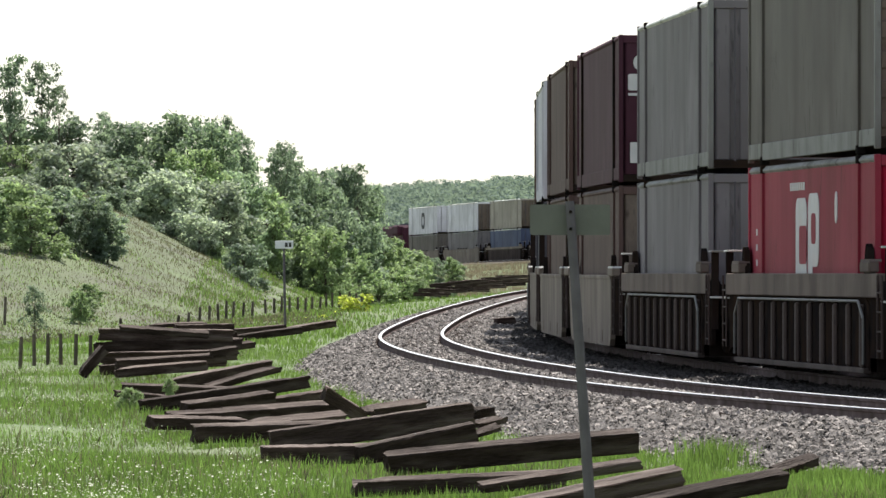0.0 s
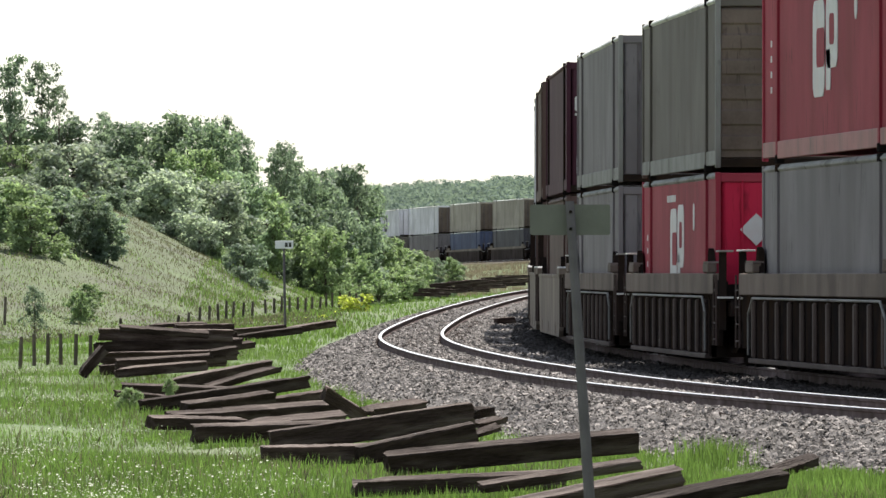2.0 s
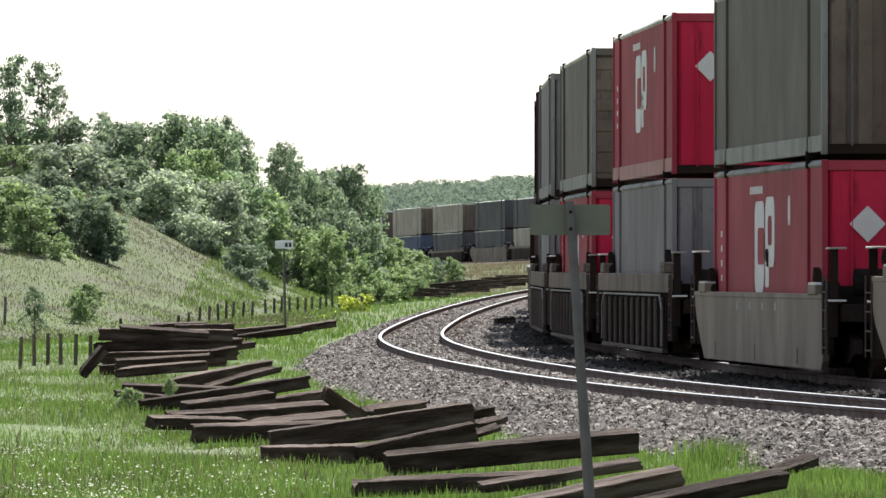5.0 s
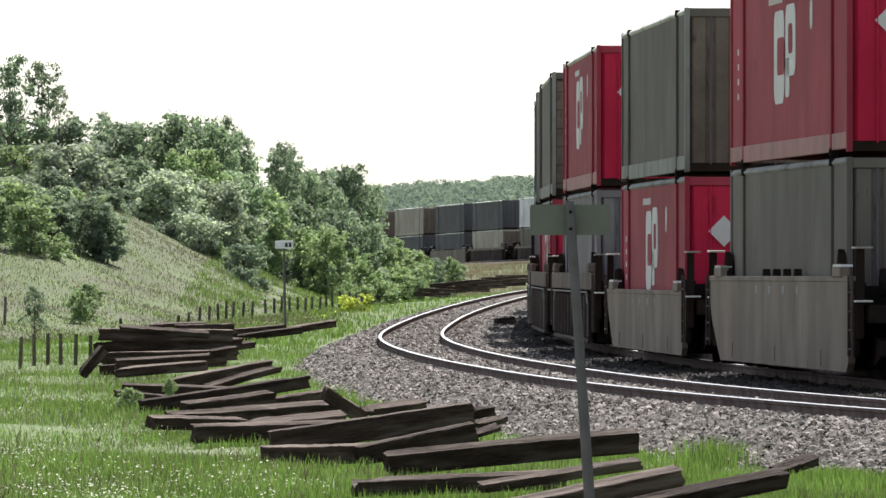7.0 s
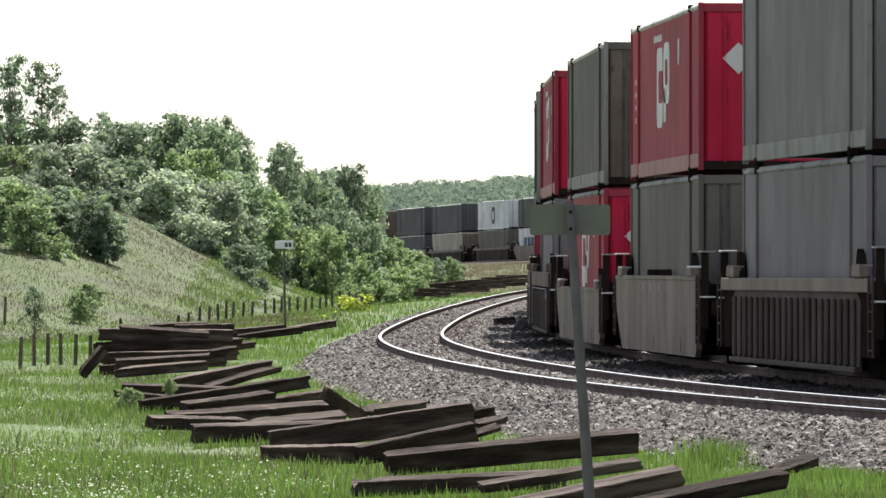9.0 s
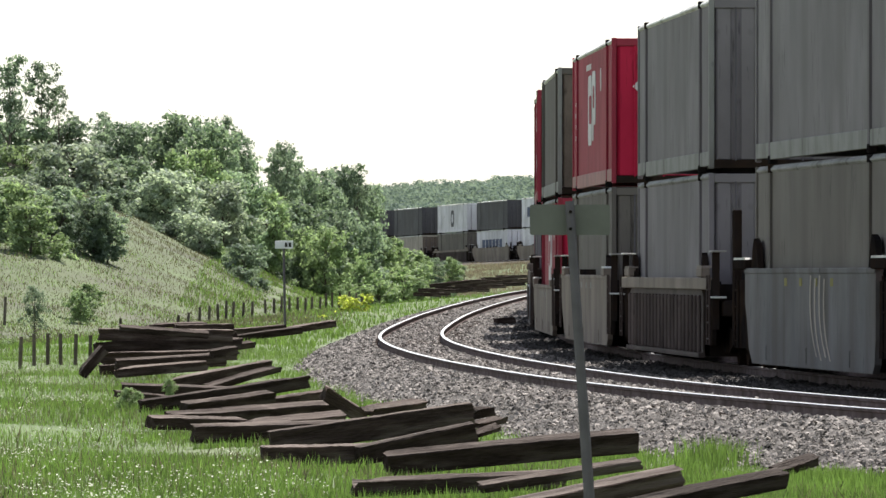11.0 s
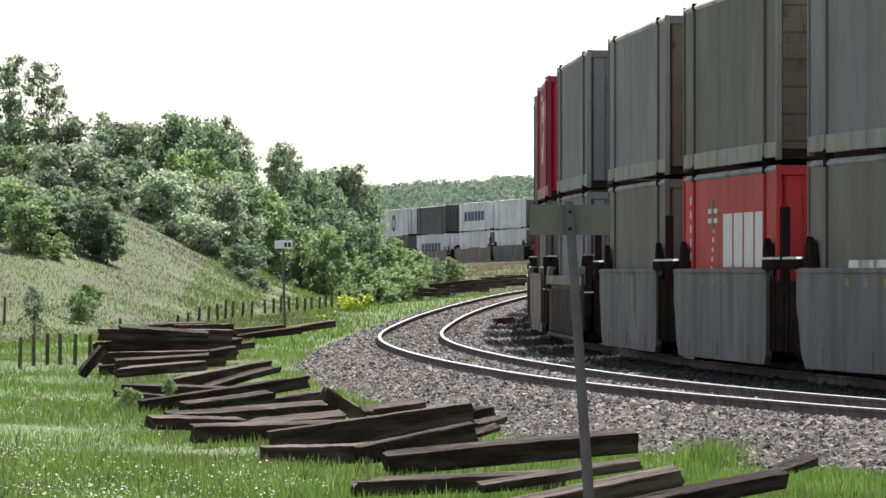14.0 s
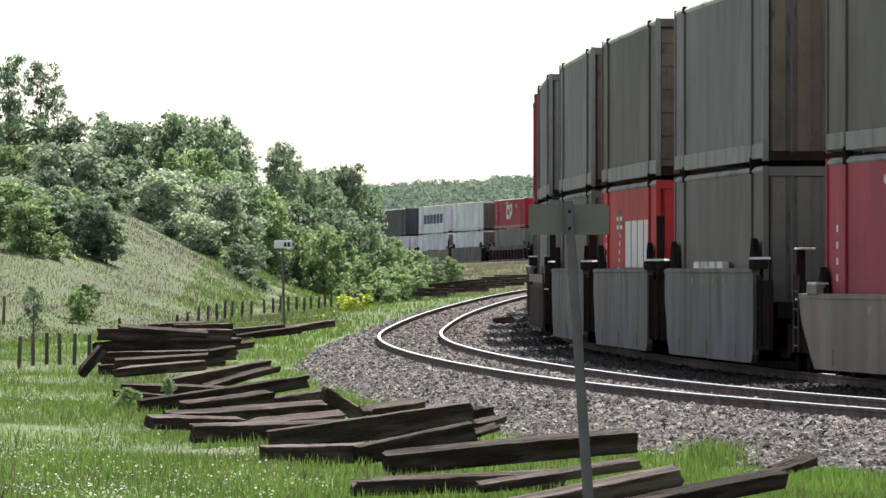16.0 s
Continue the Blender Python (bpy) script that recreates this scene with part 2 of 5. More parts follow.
def ground_z(x, y):
    """Height of the open ground."""
    x, y = np.asarray(x, float), np.asarray(y, float)
    w = x - near_x(y)
    zr = at_y(TZ, y)
    z = zr - 0.62
    z = z - 1.5 * step(6, 22, -w) * step(180, 330, y) - (0.5 * zr + 0.4) * step(4, 14, -w) * step(300, 450, y) * (1 - step(640, 760, y))
    z = z + 2.0 * step(5, 12, -w) * step(4, 12, -x) * step(420, 600, y) * (1 - step(760, 1000, y))          # meadow rising behind the fence
    z = z + 6.6 * np.clip((-x - 10.7) / 13.6, 0, 1) * step(425, 545, y) * (1 - step(760, 1000, y))
    z = z + 0.12 * np.sin(x * 0.7 + y * 0.11) * np.sin(y * 0.23) * step(3, 9, np.abs(w))
    z = z - 0.9 * step(9, 16, w) + 0.0 * y
    z = z + 3 * step(950, 1500, y) + 22 * step(1500, 2600, y)
    return z


# ---- ground ----
def build_ground():
    ys = np.concatenate([np.arange(-260, 60, 20), np.arange(60, 340, 2.0), np.arange(340, 1000, 5.0), np.geomspace(1000, 4600, 45)])
    ws = np.concatenate([[-2500, -1200, -600, -300, -180, -120, -90, -70], np.arange(-56, -14, 2.0), np.arange(-14, 14, 0.5), np.arange(14, 60, 3.0), [80, 120, 200, 400, 900, 2500]])
    yy, ww = np.meshgrid(ys, ws, indexing="ij")
    xx = near_x(yy) + ww
    zz = ground_z(xx, yy)
    n = len(ws)
    verts = np.stack([xx, yy, zz], -1).reshape(-1, 3).tolist()
    faces = [(i * n + j, i * n + j + 1, (i + 1) * n + j + 1, (i + 1) * n + j) for i in range(len(ys) - 1) for j in range(n - 1)]
    m = mat("meadow_ground", (0.085, 0.122, 0.045), rough=0.95, vary=0.3, scale=0.12, fine=2.5, bump=0.6, dirt=(0.10, 0.122, 0.058), dirt_amount=0.34)
    g = mesh_from("ground", verts, faces, m, smooth=True)
    g.data.materials.append(mat("dry_hill_ground", (0.066, 0.069, 0.042), rough=0.95, vary=0.3, scale=0.2, fine=2.0, bump=0.6, dirt=(0.085, 0.115, 0.045), dirt_amount=0.36))
    mid = [(xx[i, j], ys[i]) for i in range(len(ys) - 1) for j in range(n - 1)]
    g.data.polygons.foreach_set("material_index", [1 if 300 < b < 640 and a < -8.5 - 1.5 * math.sin(b * 0.06) - 0.008 * (b - 300) else 0 for a, b in mid])
    tagged(g, "green meadow with drier patches rising to a hillside", "ground", kind="structure")


build_ground()


def strip(profile_fn, y0, y1, dy):
    """Sweep a cross profile (offset right, height) along the empty track."""
    ys = np.arange(y0, y1 + 0.01, dy)
    verts, faces = [], []
    for y in ys:
        pr = profile_fn(y)
        m = float(at_y(TM, y))
        c = 1 / math.sqrt(1 + m * m)
        cx, z = float(near_x(y)), float(at_y(TZ, y))
        for u, h in pr:
            verts.append((cx + u * c, y - u * m * c, z + h))
    n = len(pr)
    for i in range(len(ys) - 1):
        for j in range(n - 1):
            faces.append((i * n + j, i * n + j + 1, (i + 1) * n + j + 1, (i + 1) * n + j))
    return verts, faces


def bed_profile(y):
    w = 0.18 * math.sin(y * 0.31) + 0.12 * math.sin(y * 0.83 + 1)
    o = float(at_y(TOFF, y))
    return [(-2.75 - w, -0.70), (-2.3 - w * 0.6, -0.52), (-1.75, -0.26), (-1.45, -0.185), (-0.72, -0.165), (0, -0.18), (0.72, -0.165), (1.5, -0.2), (o * 0.5, -0.24),
            (o - 1.5, -0.2), (o, -0.17), (o + 1.5, -0.2), (o + 2.0, -0.3), (o + 3.3, -0.75)]


_v, _f = strip(bed_profile, 40, 1000, 1.0)
bed = mesh_from("ballast_bed", _v, _f, M["ballast"])
bed.data.materials.append(M["train_shade"])          # the train's shade on its bed put into the colour, with some oil
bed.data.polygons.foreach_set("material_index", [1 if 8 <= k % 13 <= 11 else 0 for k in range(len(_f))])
tagged(bed, "grey crushed-stone ballast bed under both tracks", "ballast", kind="structure")

RAIL_SEC = [(-0.075, -0.18), (-0.075, -0.165), (-0.02, -0.15), (-0.012, -0.055), (-0.038, -0.04), (-0.038, -0.006), (-0.031, 0.0), (0.031, 0.0),
            (0.038, -0.006), (0.038, -0.04), (0.012, -0.055), (0.02, -0.15), (0.075, -0.165), (0.075, -0.18)]


def rail(u0, parent, y1):
    """A flat-bottomed rail: rusty web and foot, polished head."""
    ys = np.concatenate([np.arange(40, 340, 1.5), np.arange(340, y1, 4.0)])
    n = len(RAIL_SEC)
    verts, faces, mi = [], [], []
    for y in ys:
        m = float(at_y(TM, y))
        c = 1 / math.sqrt(1 + m * m)
        cx, z = float(near_x(y)), float(at_y(TZ, y))
        u1 = u0 if u0 < 2 else float(at_y(TOFF, y)) + u0 - 4.4
        for a, h in RAIL_SEC:
            verts.append((cx + (u1 + a) * c, y - (u1 + a) * m * c, z + h))
    for i in range(len(ys) - 1):
        for j in range(n - 1):
            faces.append((i * n + j, (i + 1) * n + j, (i + 1) * n + j + 1, i * n + j + 1))
            mi.append(1 if 5 <= j <= 7 else 0)
    ob = mesh_from("rail", verts, faces, M["rail_side"], parent)
    ob.data.materials.append(M["rail_head"])
    ob.data.polygons.foreach_set("material_index", mi)
    return ob


near_track = tagged(new("near_track"), "empty railway track with rusty polished-top rails", "railway track", kind="structure")
for u in (-0.7525, 0.7525):
    rail(u, near_track, 990)
far_track = tagged(new("outer_track"), "railway track under the moving train", "railway track", kind="structure")
for u in (4.4 - 0.7525, 4.4 + 0.7525):
    rail(u, far_track, 990)

# sleepers set in the ballast, tops just showing
_bm = boxes((-0.11, 0.11, -1.3, 1.3, -0.33, -0.155), bevel=0.012)
_sl = link("sleeper", _bm, M["tie"], near_track)
_first = True
for i in range(300):
    y = 92 + i * 0.6
    m = float(at_y(TM, y))
    a = math.atan2(1, m)
    mm = Matrix.Translation((float(near_x(y)), y, float(at_y(TZ, y)))) @ Matrix.Rotation(a, 4, "Z")
    ob = _sl if _first else new("sleeper", _sl.data)
    _first = False
    ob.parent = near_track
    ob.matrix_basis = mm


# tie plates under the rails of the empty track; sun glints are in their pale colour
_pl = bmesh.new()
box(_pl, -0.09, 0.09, -0.19, 0.19, -0.165, -0.142, bevel=0.006)
for q in (-0.13, 0.13):
    box(_pl, -0.05, -0.02, q - 0.018, q + 0.018, -0.15, -0.115)
    box(_pl, 0.02, 0.05, q - 0.018, q + 0.018, -0.15, -0.115)
_first = link("tie_plate", _pl, M["plate"], near_track, "steel plate with spikes, toned pale as sun-caught")
for i in range(150):
    for u in (-0.7525, 0.7525):
        y = 92 + i * 0.6
        ob = _first if i == 0 and u < 0 else new("tie_plate", _first.data)
        ob.parent = near_track
        m = float(at_y(TM, y))
        ob.matrix_basis = Matrix.Translation((float(near_x(y)), y, float(at_y(TZ, y)))) @ Matrix.Rotation(math.atan2(1, m), 4, "Z") @ Matrix.Translation((0, -u, 0))


# ---- containers ----
CL, CW, CH = 16.15, 2.6, 2.9


def corrugated(bm, x0, x1, y, z0, z1, pitch, depth, out, along="x"):
    """A vertical corrugated sheet between x0 and x1 (or across y when along='y')."""
    n = max(2, int(abs(x1 - x0) / pitch))
    pts = []
    for i in range(n):
        a = x0 + (x1 - x0) * i / n
        p = (x1 - x0) / n
        pts += [(a, 0), (a + 0.35 * p, 0), (a + 0.5 * p, depth), (a + 0.85 * p, depth)]
    pts.append((x1, 0))
    lo, hi = [], []
    for a, d in pts:
        q = y - out * d
        co = (a, q) if along == "x" else (q, a)
        lo.append(bm.verts.new((*co, z0)))
        hi.append(bm.verts.new((*co, z1)))
    for i in range(len(pts) - 1):
        bm.faces.new((lo[i], lo[i + 1], hi[i + 1], hi[i]))
    return bm


def rounded_bar(bm, x0, x1, z0, z1, y, thick=0.01, r=None, n=5):
    """A flat bar with rounded corners on the left side wall."""
    r = min(x1 - x0, z1 - z0) * 0.45 if r is None else r
    pts = []
    for cx, cz, a0 in ((x1 - r, z1 - r, 0), (x0 + r, z1 - r, 90), (x0 + r, z0 + r, 180), (x1 - r, z0 + r, 270)):
        for k in range(n):
            a = radians(a0 + 90 * k / (n - 1))
            pts.append((cx + r * math.cos(a), cz + r * math.sin(a)))
    return prism(bm, pts, y, y + thick)


def container(colour, end="panel", logo="", rail_paint=None, label=""):
    """A 53-foot domestic container: corrugated walls, posts at the 40-foot stacking points, castings, doors."""
    c = M[colour]
    root = new("container")
    hx, hy = CL / 2, CW / 2
    bm = bmesh.new()
    corrugated(bm, -hx + 0.1, hx - 0.1, hy - 0.03, 0.16, CH - 0.09, 0.6, 0.0014, 1)
    corrugated(bm, -hx + 0.1, hx - 0.1, -hy + 0.03, 0.16, CH - 0.09, 0.6, 0.0014, -1)
    corrugated(bm, -hy + 0.1, hy - 0.1, hx - 0.05, 0.16, CH - 0.09, 0.4, 0.04, 1, "y")
    box(bm, -hx + 0.12, hx - 0.12, -hy + 0.12, hy - 0.12, 0.14, CH - 0.10)
    part("body", bm, c, root)
    part("roof", boxes((-hx + 0.05, hx - 0.05, -hy + 0.06, hy - 0.06, CH - 0.07, CH - 0.02), bevel=0.01), M["white"] if colour in ("white", "grey") else c, root)
    low = M[rail_paint] if rail_paint else c
    for sy in (1, -1):
        y0, y1 = sorted((sy * hy, sy * (hy - 0.09)))
        part("bottom_rail", boxes((-6.0, 6.0, y0 - 0.004 * (sy < 0), y1 + 0.004 * (sy > 0), 0.07, 0.34), (-hx + 0.1, -6.2, y0, y1, 0.1, 0.34), (6.2, hx - 0.1, y0, y1, 0.1, 0.34), bevel=0.008), low, root,
             "pale bottom rail" if rail_paint else "")
        # top rails toned pale, maroon and brown excepted: painted line of edge sunlight
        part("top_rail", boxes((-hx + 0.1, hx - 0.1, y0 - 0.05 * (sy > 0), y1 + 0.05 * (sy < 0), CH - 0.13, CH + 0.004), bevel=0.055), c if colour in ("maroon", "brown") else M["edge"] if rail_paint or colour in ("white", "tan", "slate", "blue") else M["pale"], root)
        for px in (-6.1, 6.1):
            part("stacking_post", boxes((px - 0.09, px + 0.09, y0 - 0.012, y1 + 0.012, 0.04, CH - 0.005), bevel=0.008), M["dark"] if colour == "maroon" else c, root)
            for z0, z1 in ((0.0, 0.13), (CH - 0.11, CH + 0.012)):
                part("corner_casting", boxes((px - 0.11, px + 0.11, y0 - 0.02, y1 + 0.02, z0, z1), bevel=0.01), M["dark"], root)
        for px in (-hx + 0.06, hx - 0.06):
            part("corner_post", boxes((px - 0.06, px + 0.06, y0, y1, 0.05, CH), bevel=0.01), M["pale"] if rail_paint == "pale" and px < 0 else c, root)
    # rear end
    x = -hx
    part("door_sill", boxes((x, x + 0.1, -hy + 0.09, hy - 0.09, 0.06, 0.2), bevel=0.01), M["dark"], root)
    part("door_header", boxes((x, x + 0.1, -hy + 0.09, hy - 0.09, CH - 0.16, CH - 0.01), bevel=0.01), c, root)
    em = {"panel": c, "rust": M["endrust"], "ribs": M["endrust"], "plain": M["crimson"] if colour == "red" else c}[end]
    for sy in (-1, 1):
        y0, y1 = sorted((0.015 * sy, sy * (hy - 0.1)))
        bm = bmesh.new()
        pr = [(0.0, x + 0.1)]
        span, n = (CH - 0.38, 6) if end == "ribs" else (y1 - y0, 1 if end == "plain" else 3)
        for k in range(n):
            a, w = span * k / n, span / n
            for q, dpt in ((0.04, 0.055), (0.28, 0.055), (0.36, 0.02), (0.86, 0.02), (0.94, 0.055)):
                pr.append((a + q * w, x + (0.03 if end == "plain" else dpt)))
        pr.append((span, x + 0.1))
        lo, hi = [], []
        for a, q in pr:
            if end == "ribs":
                lo.append(bm.verts.new((q, y0, 0.21 + a)))
                hi.append(bm.verts.new((q, y1, 0.21 + a)))
            else:
                lo.append(bm.verts.new((q, y0 + a, 0.21)))
                hi.append(bm.verts.new((q, y0 + a, CH - 0.17)))
        fs = [bm.faces.new((lo[k], lo[(k + 1) % len(lo)], hi[(k + 1) % len(lo)], hi[k])) for k in range(len(lo))]
        fs += [bm.faces.new(lo[::-1]), bm.faces.new(hi)]
        bmesh.ops.recalc_face_normals(bm, faces=fs)
        d = part("door", bm, em, root, "rust-stained door leaf" if end in ("rust", "ribs") else "")
        if end != "ribs":
            for q in (0.28, 0.85):
                part("locking_bar", cyl(bmesh.new(), (x + 0.005, sy * q, 0.18), (x + 0.005, sy * q, CH - 0.14), 0.017, n=6), M["galv"] if end != "plain" else em, d)
    ly = hy - 0.029
    if logo == "bars":        # tall white two-stroke emblem, an id line and a small mark
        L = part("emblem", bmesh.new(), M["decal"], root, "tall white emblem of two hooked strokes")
        bm = bmesh.new()
        rounded_bar(bm, 0.30, 1.70, 0.92, 2.36, ly, r=0.25)
        rounded_bar(bm, -1.25, 0.10, 1.32, 2.42, ly, r=0.25)
        rounded_bar(bm, -0.42, 0.10, 1.0, 1.6, ly, r=0.08)
        bm.to_mesh(L.data)
        bm.free()
        for a, c0, z0, z1 in ((0.27, 1.22, 1.36, 1.94), (-0.88, -0.32, 1.66, 2.12)):
            part("emblem_counter", rounded_bar(bmesh.new(), a, c0, z0, z1, ly + 0.011, thick=0.004, r=0.12), c, L)
        bm = bmesh.new()
        for k in range(7):
            box(bm, 0.6 + 0.28 * k, 0.8 + 0.28 * k, ly, ly + 0.006, CH - 0.42, CH - 0.30)
        part("id_marking", bm, M["decal"], root)
        part("side_mark", rounded_bar(bmesh.new(), -3.5, -3.2, 1.95, 2.42, ly, r=0.15), M["decal"], root)
        bm = bmesh.new()
        for k in range(4):
            box(bm, 6.95, 7.12, ly, ly + 0.006, 1.1 + k * 0.24, 1.2 + k * 0.24)
        part("data_marking", bm, M["decal"], root)
    if logo in ("bars", "diamond"):
        bm = bmesh.new()
        v = [bm.verts.new((x - 0.008 if i < 4 else x + 0.03, -0.45 + 0.52 * math.cos(i * math.pi / 2), 1.75 + 0.42 * math.sin(i * math.pi / 2))) for i in range(8)]
        for i in range(8):
            k = i % 4
            v[i].co = (x - 0.008 if i < 4 else x + 0.03, 0.62 + 0.27 * math.cos(k * math.pi / 2), 1.95 + 0.27 * math.sin(k * math.pi / 2))
        bm.faces.new(v[:4])
        bm.faces.new(v[4:][::-1])
        for i in range(4):
            bm.faces.new((v[i], v[(i + 1) % 4], v[4 + (i + 1) % 4], v[4 + i]))
        bmesh.ops.recalc_face_normals(bm, faces=bm.faces[:])
        part("diamond_mark", bm, M["decal"], root, "white diamond placard")
    if logo == "wide":        # heavy white block marking with a small green and white sign
        for k, (a, b) in enumerate(((-6.0, -4.5), (-4.2, -2.7), (-2.4, -0.95), (-0.65, 0.9))):
            part("block_marking", rounded_bar(bmesh.new(), a, b, 1.32, 2.2, ly, r=0.06), M["decal"], root)
        bm = boxes((2.0, 3.6, ly, ly + 0.008, 2.22, 2.30), (2.0, 3.6, ly, ly + 0.008, 2.06, 2.14))
        part("striped_sign", bm, M["decal"], root)
        part("green_mark", boxes((2.6, 2.95, ly + 0.001, ly + 0.012, 1.95, 2.45)), M["leaf_mid"], root)
        for k in range(6):
            part("data_mark", boxes((6.8, 7.0, ly, ly + 0.006, 1.2 + k * 0.24, 1.33 + k * 0.24)), M["decal"], root)
            part("small_mark", boxes((3.0 - 0.1 * k, 3.25 - 0.1 * k, ly, ly + 0.006, 1.1 + k * 0.16, 1.18 + k * 0.16)), M["decal"], root)
        bm = bmesh.new()
        a = [bm.verts.new((x - 0.006, y, z)) for y, z in ((0.4, 2.35), (-0.5, 2.35), (-0.05, 1.95))]
        bm.faces.new(a)
        part("wedge_mark", bmesh_plate(bm, 0.012), M["decal"], root)
    if logo == "word":
        for a in (-5.2, -3.4, -1.6, 0.2, 2.0, 3.8):
            part("word_bar", rounded_bar(bmesh.new(), a, a + 1.5, 1.05, 2.0, ly, r=0.1), M["blue"], root)
    if logo == "badge":
        b = part("badge", rounded_bar(bmesh.new(), -0.9, 0.9, 0.6, 2.3, ly, r=0.5), M["slate"], root, "dark rounded badge")
        part("badge_center", rounded_bar(bmesh.new(), -0.45, 0.45, 1.0, 1.9, ly + 0.011, thick=0.004, r=0.3), c, b)
    if logo == "maroon":
        bm = bmesh.new()
        rounded_bar(bm, 0, 0.32, 0, 0.32, 0, r=0.155)
        part("round_mark", endplate(bm, x, 1.02, 2.2), M["decal"], root)
        for k in range(3):
            part("word_bar", endplate(rounded_bar(bmesh.new(), 0, 0.3, 0, 0.32, 0, r=0.04), x, 1.12 - 0.38 * k, 1.82), M["decal"], root)
        part("underline", endplate(rounded_bar(bmesh.new(), 0, 1.3, 0, 0.05, 0, r=0.02), x, 1.12, 1.72), M["decal"], root)
        part("placard", endplate(rounded_bar(bmesh.new(), 0, 0.42, 0, 0.4, 0, r=0.02), x, 1.08, 0.42), M["decal"], root)
    tagged(root, label, "container", group="containers on the train")
    return root


def bmesh_plate(bm, t):
    g = bmesh.ops.extrude_face_region(bm, geom=bm.faces[:])
    bmesh.ops.translate(bm, vec=(t, 0, 0), verts=[v for v in g["geom"] if isinstance(v, bmesh.types.BMVert)])
    bmesh.ops.recalc_face_normals(bm, faces=bm.faces[:])
    return bm


def endplate(bm, x, y, z):
    """Turn a plate drawn on a side wall onto the rear end, its left corner at (y, z)."""
    bmesh.ops.transform(bm, matrix=Matrix.Translation((x - 0.004, y, z)) @ Matrix.Rotation(radians(-90), 4, "Z"), verts=bm.verts[:])
    return bm


# ---- well cars ----
def ribbon(pts, r):
    """A flat painted stroke along points on the side sheet."""
    bm = bmesh.new()
    row = []
    for p in pts:
        row.append([bm.verts.new(p + Vector((r * a, 0.004 * b, 0))) for a, b in ((-1, 0), (-1, 1), (1, 1), (1, 0))])
    for a, b in zip(row, row[1:]):
        for k in range(4):
            bm.faces.new((a[k], a[(k + 1) % 4], b[(k + 1) % 4], b[k]))
    bm.faces.new(row[0][::-1])
    bm.faces.new(row[-1])
    bmesh.ops.recalc_face_normals(bm, faces=bm.faces[:])
    return bm


def truck(root, x):
    bm = bmesh.new()
    for sy in (-1, 1):
        prism(bm, [(x - 1.25, 0.36), (x - 1.2, 0.56), (x - 0.45, 0.66), (x - 0.35, 0.74), (x + 0.35, 0.74), (x + 0.45, 0.66), (x + 1.2, 0.56), (x + 1.25, 0.36),
                   (x + 0.5, 0.22), (x - 0.5, 0.22)], sy * 0.98, sy * 1.1)
    box(bm, x - 0.22, x + 0.22, -1.0, 1.0, 0.42, 0.72, bevel=0.02)
    part("bogie", bm, M["dark"], root)
    for dx in (-0.89, 0.89):
        bm = bmesh.new()
        cyl(bm, (0, -0.9, 0), (0, 0.9, 0), 0.08, n=8)
        for sy in (-1, 1):
            cyl(bm, (0, sy * 0.69, 0), (0, sy * 0.83, 0), 0.42, n=24)
            cyl(bm, (0, sy * 0.66, 0), (0, sy * 0.69, 0), 0.45, n=24)
            for k in range(3):
                a = 2.1 * k
                cyl(bm, (0.22 * math.cos(a), sy * 0.83, 0.22 * math.sin(a)), (0.22 * math.cos(a), sy * 0.85, 0.22 * math.sin(a)), 0.05, n=6)
        w = part("wheelset", bm, M["dark"], root)
        w.location = (x + dx, 0, 0.42)


